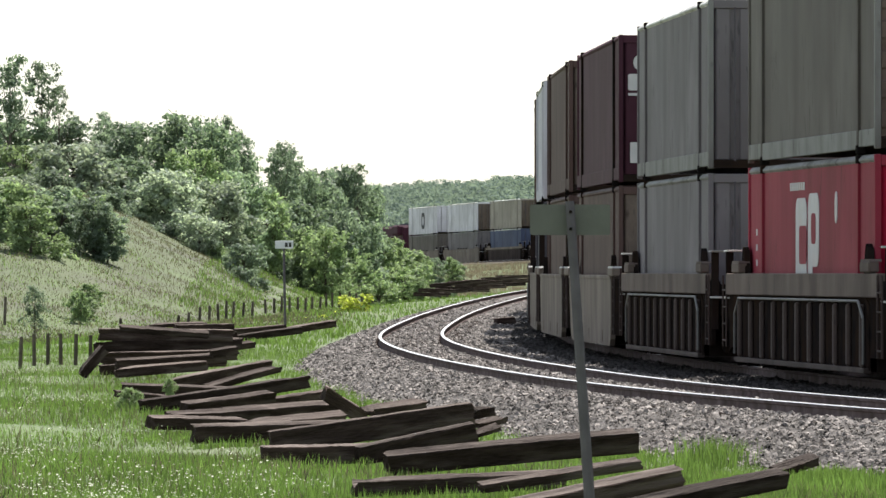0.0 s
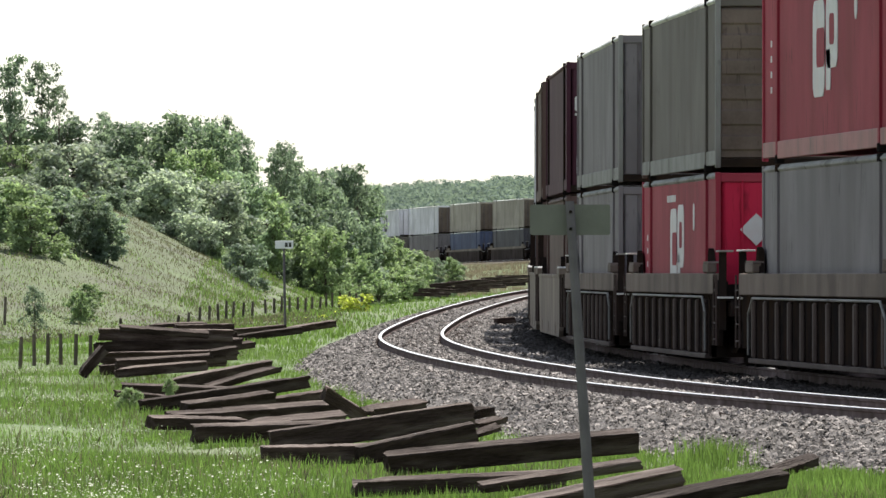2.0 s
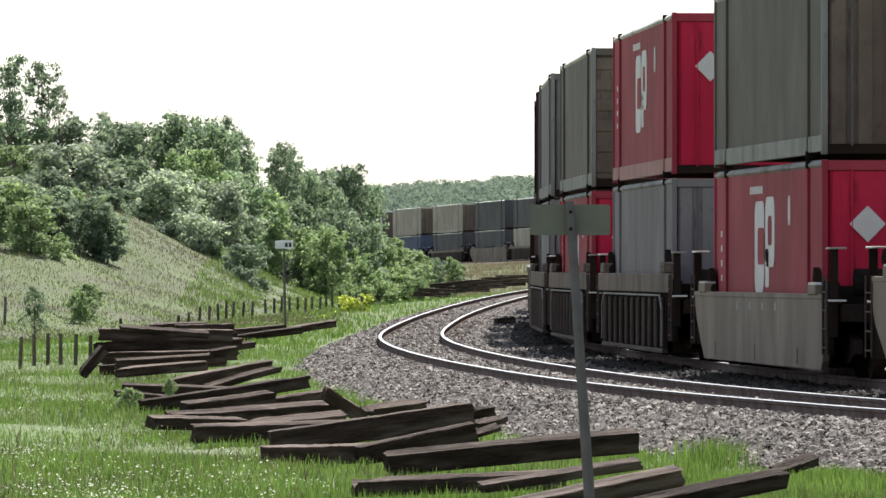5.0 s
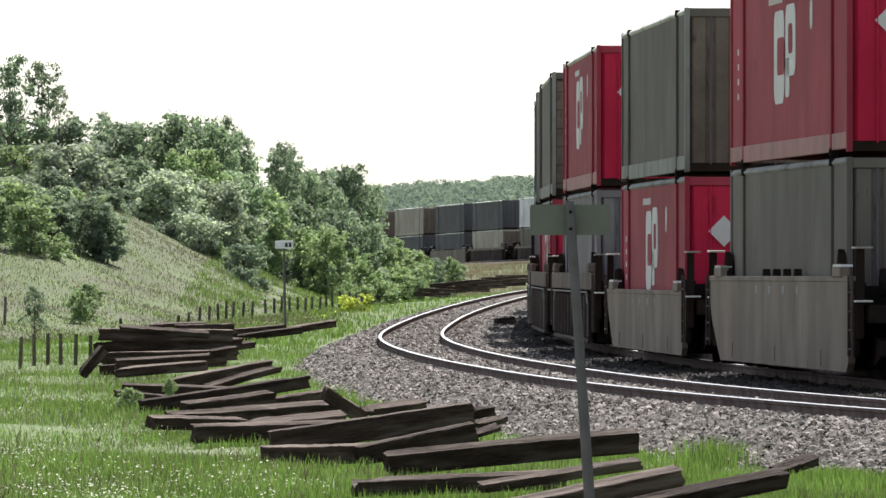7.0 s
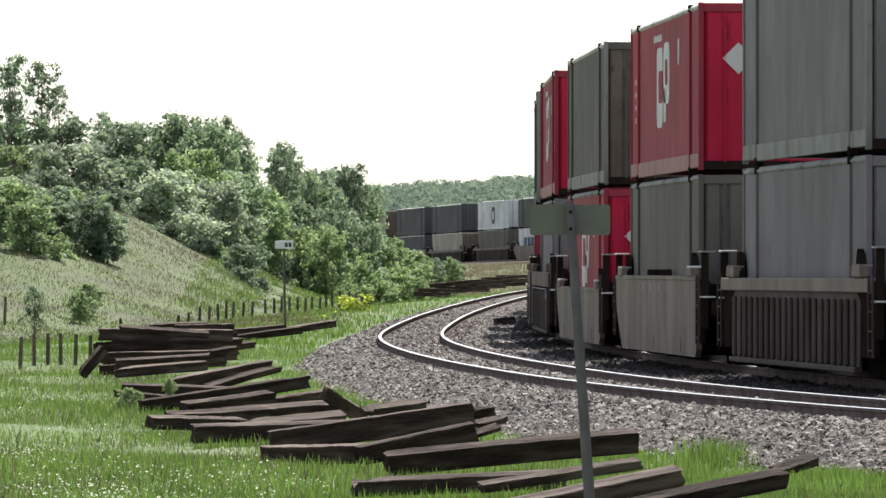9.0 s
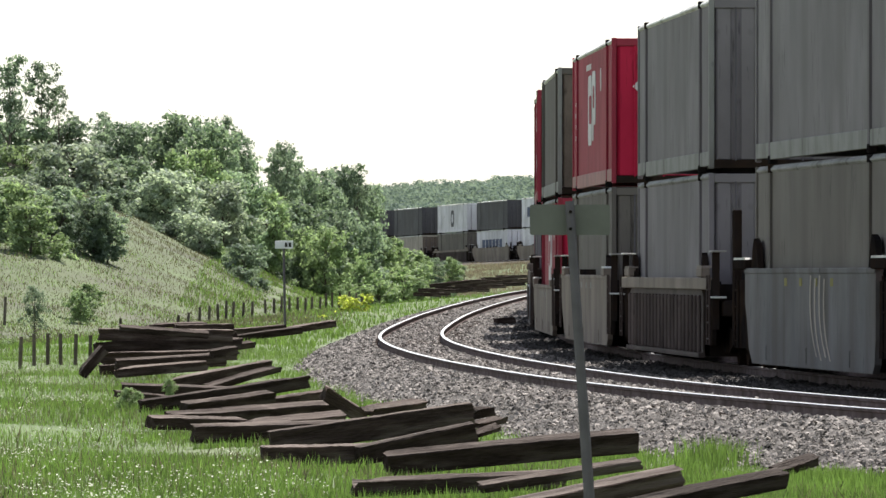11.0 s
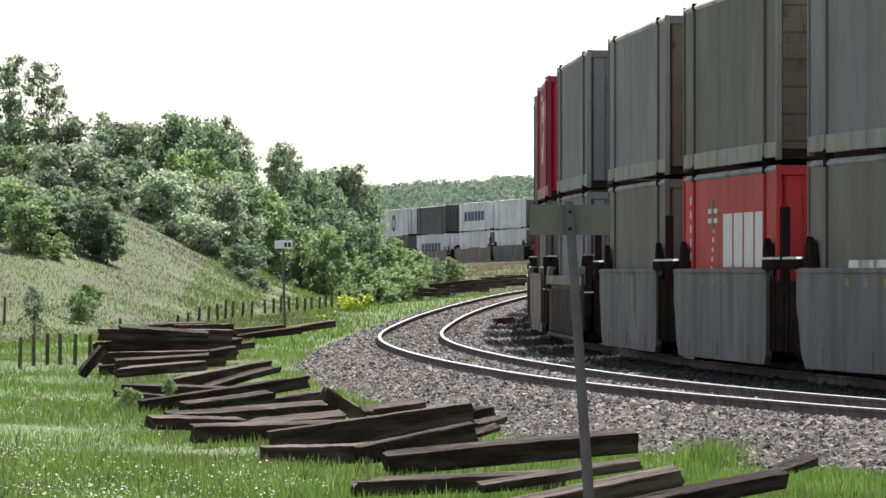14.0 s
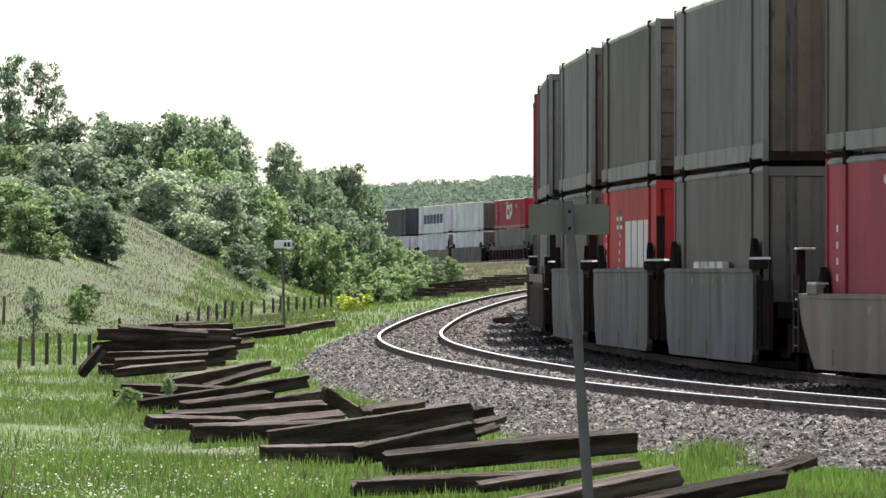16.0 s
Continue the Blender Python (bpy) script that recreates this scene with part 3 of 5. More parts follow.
def well_car(style, joint="single", label=""):
    root = new("well_car")
    half, low = (9.7, 8.3) if joint == "single" else (8.1, 7.3)
    low_side = style == "tanlow"
    style = "tan" if low_side else style
    paint = {"ribA": M["beam"], "ribB": M["well_tan"], "tan": M["well_tan"], "grey": M["well_grey"], "pale": M["well_tan"]}[style]
    rib = M["well_brown"]
    over = 0.3 if joint == "single" else 1.95
    top = 1.2 if low_side else {"ribA": 1.53, "grey": 1.58}.get(style, 1.46)
    for sy in (1, -1):
        y0, y1 = sorted((sy * 1.36, sy * 1.46))
        bm = bmesh.new()
        if style in ("ribA", "ribB"):
            bh = 0.34 if style == "ribA" else 0.2
            part("side_beam", boxes((-half, half, y0, y1 + 0.02 * (sy > 0), top - bh, top), bevel=0.012), paint, root, "weathered top beam")
            prism(bm, [(-low, 0.16), (low, 0.16), (low + 0.1, top - bh - 0.12), (low - 0.3, top - bh), (-low + 0.3, top - bh), (-low - 0.1, top - bh - 0.12)], y0 + 0.03, y1 - 0.04)
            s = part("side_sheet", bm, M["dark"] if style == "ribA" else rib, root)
            n = 11 if style == "ribA" else 21
            for k in range(n):
                x = -low + 0.45 + (2 * low - 0.9) * k / (n - 1)
                wd = 0.22 if style == "ribA" else 0.10
                part("rib", boxes((x - wd / 2, x + wd / 2, y0 + 0.05, y1 + 0.03, 0.2, top - bh - 0.09), bevel=0.03), rib if style == "ribA" else M["ribpaint"], s)
            part("sheet_edge", boxes((-low, low, y0 + 0.02, y1 + 0.035, 0.12, 0.2), bevel=0.01), rib, s)
            if style == "ribA":          # pipe along the sheet's upper edge, bent down at both ends
                bm = bmesh.new()
                run = [(-low + 0.02, 0.25), (-low + 0.02, top - bh - 0.3), (-low + 0.6, top - bh - 0.05), (low - 0.6, top - bh - 0.05), (low - 0.02, top - bh - 0.3), (low - 0.02, 0.25)]
                for a, b in zip(run, run[1:]):
                    cyl(bm, (a[0], sy * 1.495, a[1]), (b[0], sy * 1.495, b[1]), 0.02, n=6)
                part("conduit", bm, M["pale"], s, "pale bent pipe")
        else:
            prism(bm, [(-half + 0.35, 0.12), (low - 0.2, 0.12), (low + 0.3, 0.35), (half - 0.25, 0.8), (half, 1.05), (half, top), (-half, top), (-half, 0.6), (-half + 0.12, 0.25)], y0, y1)
            s = part("side_sheet", bm, paint, root, "scuffed flat side sheet")
            part("top_lip", boxes((-half, half, y0 - 0.01, y1 + 0.015, top - 0.05, top + 0.03), bevel=0.01), paint, s)
            for k in range(3):
                x = -low + 2.1 + k * (2 * low - 4.2) / 2
                part("stiffener", boxes((x - 0.03, x + 0.03, y0, y1 + 0.012, 0.18, 0.42), bevel=0.006), paint, s)
            if style in ("grey", "tan"):
                for k in range(4):
                    x = 2.6 - k * 1.9
                    part("reflector", boxes((x - 0.16, x + 0.16, y0, y1 + 0.006, top - 0.24, top - 0.12)), M["reflector"] if style == "grey" else M["pale"], s)
        for k, x in enumerate((-half + 1.2, half - 1.6) if joint == "single" else (-half - 0.6, half + 0.5)):
            wid = 0.5 if joint == "single" else 0.8
            part("corner_bracket", boxes((x - wid, x + wid, y0, y1 + 0.05, top + 0.01, top + 0.17), bevel=0.02), paint if style != "grey" else M["dark"], root)
            g, gw = (0.42, 0.6) if style != "grey" else (0.5, 1.0)
            c0 = x - 0.25 + (k == 0) * 0.85 if joint == "single" else x + (1.4 if k == 0 else -1.3)
            bm = prism(bmesh.new(), [(c0 - gw / 2, top), (c0 + gw / 2, top), (c0 + gw * 0.3, top + g * 0.7), (c0 + gw * 0.1, top + g), (c0 - gw * 0.25, top + g * 0.85)], sy * 1.31, sy * 1.40)
            part("container_guide", bm, M["dark"], root)
            # cap over the bracket; pale tone paints the sun along its top
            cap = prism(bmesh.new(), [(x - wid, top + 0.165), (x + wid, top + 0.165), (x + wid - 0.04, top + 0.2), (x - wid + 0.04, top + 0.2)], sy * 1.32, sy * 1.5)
            part("bracket_cap", cap, M["edge"] if style in ("grey", "tan", "pale") else paint, root, "thin cap drawn for the bracket's sunlit edge")
        # lip plates: on grey cars the sunlit lip is painted by a pale tone
        if style == "grey" and joint == "tail" or style == "tan" and not low_side:
            for k in range(4):
                x = 1.6 - 1.45 * k
                part("lip_plate", prism(bmesh.new(), [(x, top + 0.02), (x + (1.1 if style == "grey" else 0.35), top + 0.02), (x + (1.0 if style == "grey" else 0.25), top + 0.14), (x + 0.1, top + 0.14)], sy * 1.34, sy * 1.44),
                     M["edge"] if style == "grey" else M["dark"], root)
        # added dark filler sheets: shade between the cars put into the shape
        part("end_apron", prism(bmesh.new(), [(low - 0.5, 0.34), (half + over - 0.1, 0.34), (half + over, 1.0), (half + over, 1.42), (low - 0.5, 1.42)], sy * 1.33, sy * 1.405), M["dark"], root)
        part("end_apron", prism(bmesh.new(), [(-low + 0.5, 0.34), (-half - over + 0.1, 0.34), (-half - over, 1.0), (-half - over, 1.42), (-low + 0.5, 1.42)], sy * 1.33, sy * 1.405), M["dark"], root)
    if style == "grey" and joint == "lead":
        for k in range(4):
            x = -0.6 - 0.55 * k
            pts = [Vector((x + 0.9 * math.sin(q * 0.35) - 0.25 * q, 1.464, top - 0.08 - 0.2 * q - 0.05 * (k % 2))) for q in range(7)]
            part("scrawl", ribbon(pts, 0.08), M["tan"], root, "pale painted looping stroke")
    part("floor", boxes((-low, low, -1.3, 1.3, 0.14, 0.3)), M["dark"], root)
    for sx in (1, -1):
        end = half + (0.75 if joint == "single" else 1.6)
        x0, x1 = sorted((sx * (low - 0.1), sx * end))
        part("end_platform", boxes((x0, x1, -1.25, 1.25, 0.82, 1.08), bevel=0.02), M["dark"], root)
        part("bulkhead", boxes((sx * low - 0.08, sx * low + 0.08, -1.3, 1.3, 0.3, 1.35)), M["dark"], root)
        if joint == "single" or sx > 0:
          part("grab_post", boxes((sx * (end - 0.25) - 0.03 if joint == "single" else half + 1.85, sx * (end - 0.25) + 0.03 if joint == "single" else half + 2.15, 1.30, 1.425, 0.6, 1.9 if joint == "single" else 2.55), bevel=0.012), M["dark"], root)
        part("crossbar", boxes((x0 + 0.4, x1 - 0.1, 1.26, 1.36, 1.3, 1.4)), M["dark"], root)
        bm = bmesh.new()
        for k in range(4):
            cyl(bm, (sx * (end - 0.75), 1.47, 0.45 + 0.27 * k), (sx * (end - 0.25), 1.47, 0.45 + 0.27 * k), 0.016, n=6)
        for q in (0.75, 0.25):
            cyl(bm, (sx * (end - q), 1.47, 0.35), (sx * (end - q), 1.47, 1.5), 0.018, n=6)
        part("ladder", bm, M["dark"] if style == "grey" else M["well_brown"], root)
        if joint == "single":
            # added pale strips that paint glints of sunlit handrail tops
            for z in (1.12, 1.88):
                part("step_tread", boxes((min(sx * (end - 0.65), sx * (end - 0.05)), max(sx * (end - 0.65), sx * (end - 0.05)), 1.2, 1.44, z, z + 0.03), bevel=0.006), M["edge"], root, "pale strip added as a sunlit glint")
            part("coupler", boxes((sx * end - 0.45, sx * end + 0.45, -0.16, 0.16, 0.7, 0.98), bevel=0.03), M["dark"], root)
    if joint == "single":
        bm = cyl(bmesh.new(), (-half - 0.2, 0.35, 1.75), (-half - 0.12, 0.35, 1.75), 0.28, n=16)
        part("brake_wheel", bm, M["dark"], root)
        part("air_tank", cyl(bmesh.new(), (-half + 0.1, -0.6, 1.4), (-half + 0.1, 1.0, 1.4), 0.2, n=12), M["dark"], root)
    xs = {"single": (-9.3, 9.3), "lead": (10.1,), "mid": (10.1,), "tail": (10.1, -9.6)}[joint]
    for x in xs:
        truck(root, x)
    tagged(root, label, "well car", group="well cars of the train")
    return root


def locomotive():
    root = new("locomotive")
    red = M["maroon"]
    part("frame", boxes((-11, 11, -1.5, 1.5, 1.0, 1.45), bevel=0.03), M["dark"], root)
    bm = boxes((-10.2, 5.2, -0.95, 0.95, 1.45, 4.3), bevel=0.12)
    h = part("hood", bm, red, root)
    part("radiator", boxes((-9.8, -6.2, -1.45, 1.45, 3.4, 4.45), bevel=0.15), red, h)
    for k in range(3):
        part("roof_fan", cyl(bmesh.new(), (-8.8 + k * 1.5, 0, 4.45), (-8.8 + k * 1.5, 0, 4.6), 0.6, n=16), M["galv"], h)
    for k in range(7):
        part("hood_door", boxes((-5.6 + k * 1.4, -4.4 + k * 1.4, 0.94, 0.975, 1.6, 3.3), bevel=0.01), red, h)
    cab = part("cab", boxes((5.2, 7.8, -1.5, 1.5, 1.45, 4.5), bevel=0.12), red, root)
    part("cab_window", boxes((5.6, 7.3, 1.49, 1.515, 3.2, 3.9), bevel=0.01), M["black"], cab)
    part("nose", boxes((7.8, 9.8, -0.95, 0.95, 1.45, 3.2), bevel=0.2), red, root)
    part("fuel_tank", boxes((-2.8, 2.8, -1.4, 1.4, 0.3, 1.0), bevel=0.15), M["dark"], root)
    for x in (-7.2, -5.6, 5.6, 7.2):
        truck(root, x)
    tagged(root, "dark red diesel locomotive with a long hood", "locomotive")
    return root


# ---- the train: what stands on each well car, and where its middle is on the line at 8 s ----
M["pinkrail"] = mat("faded_red_rail", (0.27, 0.09, 0.09), rough=0.6, vary=0.15, scale=1.5, fine=20, dirt=GRIME, dirt_amount=0.2, streak=True)
KIND = {
    "grey": ("grey", "panel", "", "pale", "weathered grey corrugated container with pale bottom rail"),
    "greyrust": ("grey", "rust", "", "pale", "weathered grey container with rust-stained end"),
    "olive": ("olive", "rust", "", "pale", "olive-grey container with rusty end and pale bottom rail"),
    "oliveribs": ("olive", "ribs", "", "pale", "olive-grey container with ribbed brown end"),
    "olivelow": ("olive", "panel", "", "", "plain olive-grey corrugated container in the well"),
    "greylow": ("grey", "panel", "", "", "plain grey corrugated container in the well"),
    "red": ("red", "plain", "bars", "pinkrail", "red container with tall white emblem and white diamond"),
    "redlow": ("red", "plain", "bars", "", "red container with white emblem in the well"),
    "redwide": ("brightred", "plain", "wide", "", "bright red container with white block marking"),
    "maroon": ("maroon", "panel", "maroon", "", "dark maroon container with white marks on its end"),
    "brown": ("brown", "rust", "", "", "brown corrugated container, rusty end"),
    "white": ("white", "rust", "", "", "white corrugated container stained with rust"),
    "whitebadge": ("white", "panel", "badge", "", "white corrugated container with a dark badge"),
    "whiteword": ("white", "panel", "word", "", "white container with blue block marking"),
    "tanbox": ("tan", "rust", "", "", "tan corrugated container with rusty end"),
    "slate": ("slate", "panel", "", "", "dark slate-grey corrugated container, plain sides"),
    "blue": ("blue", "panel", "", "", "dark blue corrugated container in the well"),
}
CAR = {
    "ribA": ("ribA", "single", "brown well car with heavy ribs and deep side beam"),
    "ribB": ("ribB", "single", "well car with narrow ribs and pale top beam"),
    "tan": ("tan", "single", "tan flat-sided well car with scuffed sheets"),
    "tanlow": ("tanlow", "single", "tan well car with low scuffed side sheets"),
    "grey_lead": ("grey", "lead", "grey articulated well car with chalk-like scrawl"),
    "grey_mid": ("grey", "mid", "grey articulated well car with dusty sides"),
    "grey_tail": ("grey", "tail", "grey articulated well car with yellow reflectors"),
    "pale_mid": ("pale", "mid", "pale tan articulated flat-sided well car"),
    "pale_tail": ("pale", "tail", "pale tan articulated well car, end unit"),
}
TRAIN = [
    (880, "tan", "whitebadge", "olivelow"), (858, "tan", "white", "greylow"), (835, "ribB", "tanbox", "blue"), (812, "ribB", "tanbox", "slate"), (789, "tan", "slate", "slate"),
    (768.5, "ribB", "slate", "tanbox"), (743.5, "ribB", "whitebadge", "olivelow"), (722, "tan", "slate", "whiteword"), (698.3, "tan", "whiteword", "white"), (679.3, "grey_tail", "white", "white"),
    (657, "ribA", "red", "greylow"), (633, "ribA", "red", "greylow"), (609, "tan", "grey", "redlow"), (585, "ribB", "slate", "greylow"), (561, "ribA", "olive", "blue"),
    (537, "ribA", "red", "olivelow"), (513, "tan", "white", "greylow"), (489, "tan", "brown", "slate"), (465, "ribB", "olive", "redlow"), (441, "ribA", "grey", "greylow"),
    (417, "ribA", "red", "slate"), (393, "tan", "tanbox", "olivelow"), (369, "ribB", "maroon", "greylow"), (345, "ribA", "grey", "redlow"), (321, "ribA", "olive", "slate"),
    (297, "tan", "slate", "greylow"), (273, "ribB", "white", "olivelow"), (249, "ribA", "brown", "greylow"), (224.6, "ribA", "brown", "slate"),
    (200.6, "pale_mid", "white", "slate"), (180.3, "pale_mid", "brown", "brown"), (160.0, "pale_tail", "maroon", "brown"),
    (138.4, "ribA", "grey", "greylow"), (115.4, "ribA", "oliveribs", "redlow"), (91.55, "ribA", "red", "greylow"), (66.93, "tanlow", "olive", "redlow"), (42.22, "tan", "red", "olivelow"),
    (18.24, "ribB", "grey", "greylow"), (-5.79, "grey_lead", "greyrust", "olivelow"), (-25.93, "grey_mid", "oliveribs", "redwide"), (-46.22, "grey_tail", "greyrust", "olivelow"),
    (-70.68, "tanlow", "olive", "redlow"), (-95, "tan", "grey", "greylow"), (-119, "ribA", "olive", "greylow"),
]
SPEED, GAIN = 10.952, 0.0083
NOWHERE = pose(0, 0, 0)
protos = {}


def take(kind):
    """The first of a kind is built, the others are copies of it."""
    if kind not in protos:
        if kind in CAR:
            st, joint, lab = CAR[kind]
            protos[kind] = well_car(st, joint, lab)
        else:
            c, e, l, r, lab = KIND[kind]
            protos[kind] = container(c, e, l, r, lab)
        return protos[kind]
    return copy_thing(protos[kind], NOWHERE)


RIDERS = []          # thing, place on the line at 8 s, height over the rail
for s8, car, upper, lower in TRAIN:
    RIDERS.append((take(car), s8, 0.0))
    RIDERS.append((take(lower), s8, 0.31))
    RIDERS.append((take(upper), s8, 3.235))
engine = locomotive()
RIDERS.append((engine, 903.5, 0.0))


# ---- old sleepers in heaps beside the track ----
F = 784 / math.tan(radians(LENS / 2))


def seen_x(px, y):
    return (px - 784) * y / F


def seen_z(py, y):
    return EYE_H - (py - 480) * y / F


def tie_mesh(length, w, h, seed):
    """A square-cut worn sleeper: sunken checks along its faces, ragged ends, sometimes a split corner."""
    rnd = random.Random(seed)
    n = 22
    sec = ((-1, 0), (-1, 0.3), (-1, 0.62), (-0.97, 0.94), (-0.9, 1), (-0.4, 1), (0.1, 1), (0.5, 1), (0.92, 1), (1, 0.92), (1, 0.45), (1, 0))
    k = len(sec)
    sag = rnd.uniform(-0.012, 0.012)
    split = rnd.choice((-1, -1, -1, -1, 0, 1))
    check = {j: rnd.uniform(0.008, 0.028) for j in (2, 5, 6, 7) if rnd.random() < 0.7}
    end = [[rnd.uniform(-0.035, 0.02) for _ in sec] for _ in (0, 1)]
    drift = [0.0] * k
    verts, faces = [], []
    for i in range(n):
        f = i / (n - 1)
        x = -length / 2 + length * f
        bow = sag * math.sin(math.pi * f)
        for j, (a, b) in enumerate(sec):
            drift[j] = 0.5 * drift[j] + rnd.uniform(-0.004, 0.004)
            dx = end[0][j] if i == 0 else end[1][j] if i == n - 1 else rnd.uniform(-0.01, 0.01)
            dy, dz = drift[j] * (abs(a) > 0.95), drift[j] * (b > 0.8)
            c = check.get(j, 0) * (0.4 + 0.6 * math.sin(5 * f + j))
            if j == 2:
                dy += max(0, c)
            elif j in check:
                dz -= max(0, c)
            if split >= 0 and b > 0.8 and a > -0.95 and abs(f - split) < 0.17:
                dz -= (0.17 - abs(f - split)) * rnd.uniform(0.1, 0.4)
            verts.append((x + dx, a * w / 2 + dy, b * h + bow + dz))
    for i in range(n - 1):
        for j in range(k):
            faces.append((i * k + j, i * k + (j + 1) % k, (i + 1) * k + (j + 1) % k, (i + 1) * k + j))
    # upper faces get the paler, sunlit-toned wood
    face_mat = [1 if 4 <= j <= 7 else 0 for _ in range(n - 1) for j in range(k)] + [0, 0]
    faces.append(tuple(range(k))[::-1])
    faces.append(tuple(range((n - 1) * k, n * k)))
    bm = bmesh.new()
    vs = [bm.verts.new(v) for v in verts]
    for f, q in zip(faces, face_mat):
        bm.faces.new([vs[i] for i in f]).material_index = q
    bmesh.ops.recalc_face_normals(bm, faces=bm.faces[:])
    return bm


def old_tie(xl, xr, yl, yr, d, skew=0.5, w=0.24, h=0.2, roll=0, label="dark creosoted old railway tie lying in grass"):
    """One discarded sleeper between two bearings, its lower edge at the given heights."""
    d = min(d, 2.10 * F / (max(yl, yr) - 480))
    a = Vector((seen_x(xl, d - skew / 2), d - skew / 2, seen_z(yl, d - skew / 2)))
    b = Vector((seen_x(xr, d + skew / 2), d + skew / 2, seen_z(yr, d + skew / 2)))
    ob = link("old_tie", tie_mesh((b - a).length, w, h, xl * 7 + yl), [M["tie"], M["tie_sunlit"]])
    u = (b - a).normalized()
    q = Vector((-u.y, u.x, 0)).normalized()
    rot = Matrix((u, q, u.cross(q))).transposed().to_4x4()
    ob.matrix_basis = Matrix.Translation((a + b) / 2) @ rot @ Matrix.Rotation(radians(roll), 4, "X")
    tagged(ob, label, "railway tie", group="old ties beside the track")
    return ob


LYING = (
    (687, 1125, 838, 797, 89, 0.5, 0.25, 0.215, 13), (628, 1000, 876, 862, 81, 0.4, 0.25, 0.15, 8), (850, 1132, 870, 827, 79, 0.4, 0.2, 0.08, 10), (790, 1206, 938, 855, 70, 0.5, 0.25, 0.14, 9),
    (1085, 1388, 915, 858, 74, 0.5, 0.25, 0.13, 12), (1372, 1442, 842, 818, 87, 0.3, 0.2, 0.08, 14),
    (482, 838, 803, 751, 108, 0.5, 0.26, 0.26, 2), (465, 650, 822, 818, 95, 0.3, 0.24, 0.2, 5), (640, 843, 822, 779, 97, 0.3, 0.24, 0.2, 5), (836, 869, 741, 736, 112, 0.2, 0.22, 0.12, 4), (842, 891, 757, 744, 109, 0.3, 0.2, 0.07, 8),
    (342, 614, 782, 774, 118, 0.5, 0.25, 0.21, 9), (440, 588, 727, 704, 128, 0.9, 0.24, 0.13, 4), (252, 548, 731, 685, 133, 0.5, 0.24, 0.19, 4), (216, 430, 698, 706, 141, 0.3, 0.24, 0.18, 10),
    (298, 479, 691, 657, 150, 1.0, 0.24, 0.2, 4), (370, 493, 691, 656, 146, 0.8, 0.24, 0.1, 8), (203, 320, 702, 714, 138, 0.3, 0.22, 0.1, 5), (266, 430, 758, 762, 126, 0.5, 0.25, 0.16, 9), (325, 480, 737, 716, 129, 0.9, 0.24, 0.2, 9))
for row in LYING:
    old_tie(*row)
old_tie(568, 636, 706, 748, 114, 0.2, 0.24, 0.19, 12, "split old tie leaning on the heap")
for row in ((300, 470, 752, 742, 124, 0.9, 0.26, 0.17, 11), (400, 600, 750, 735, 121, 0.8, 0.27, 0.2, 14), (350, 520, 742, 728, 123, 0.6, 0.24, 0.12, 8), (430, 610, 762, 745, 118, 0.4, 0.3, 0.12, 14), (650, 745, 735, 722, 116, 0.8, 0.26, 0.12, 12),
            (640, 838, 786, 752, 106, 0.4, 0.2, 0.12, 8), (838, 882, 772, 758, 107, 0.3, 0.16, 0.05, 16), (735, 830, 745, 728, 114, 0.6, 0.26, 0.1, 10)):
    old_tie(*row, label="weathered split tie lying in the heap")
old_tie(878, 910, 577, 574, 268, 0.2, 0.3, 0.24, 0, "short dark block of wood on the ballast")
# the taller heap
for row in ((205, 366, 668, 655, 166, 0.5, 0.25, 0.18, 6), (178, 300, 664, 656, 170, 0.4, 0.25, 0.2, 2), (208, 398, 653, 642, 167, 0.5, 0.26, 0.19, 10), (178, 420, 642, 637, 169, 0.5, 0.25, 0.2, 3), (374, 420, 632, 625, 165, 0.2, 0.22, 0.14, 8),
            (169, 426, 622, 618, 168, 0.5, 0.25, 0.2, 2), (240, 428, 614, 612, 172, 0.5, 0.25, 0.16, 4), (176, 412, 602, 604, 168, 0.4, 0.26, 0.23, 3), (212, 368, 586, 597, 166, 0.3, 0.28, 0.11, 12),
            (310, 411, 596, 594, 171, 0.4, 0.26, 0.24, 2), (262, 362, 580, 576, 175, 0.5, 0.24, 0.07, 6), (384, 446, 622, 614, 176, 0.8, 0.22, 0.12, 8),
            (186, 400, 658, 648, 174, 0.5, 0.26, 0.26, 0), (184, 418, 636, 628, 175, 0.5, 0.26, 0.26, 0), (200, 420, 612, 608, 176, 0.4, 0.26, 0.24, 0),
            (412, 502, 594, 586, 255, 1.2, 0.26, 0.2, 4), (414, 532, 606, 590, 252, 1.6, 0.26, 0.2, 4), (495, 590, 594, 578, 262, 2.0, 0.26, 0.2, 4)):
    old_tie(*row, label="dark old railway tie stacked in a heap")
old_tie(150, 190, 668, 622, 166, 0.2, 0.2, 0.18, 0, "broken tie end propped on the heap")
_r = random.Random(4)
for k in range(16):
    px = 768 + 150 * k / 15 + _r.uniform(-8, 8)
    d = 430 + 90 * k / 15
    y0 = 524 - 20 * k / 15 - 6 * (k % 3)
    old_tie(px - 32, px + 34, y0, y0 - _r.uniform(-3, 7), d, _r.uniform(-1, 2), label="dark old tie in a heap beside the curve")

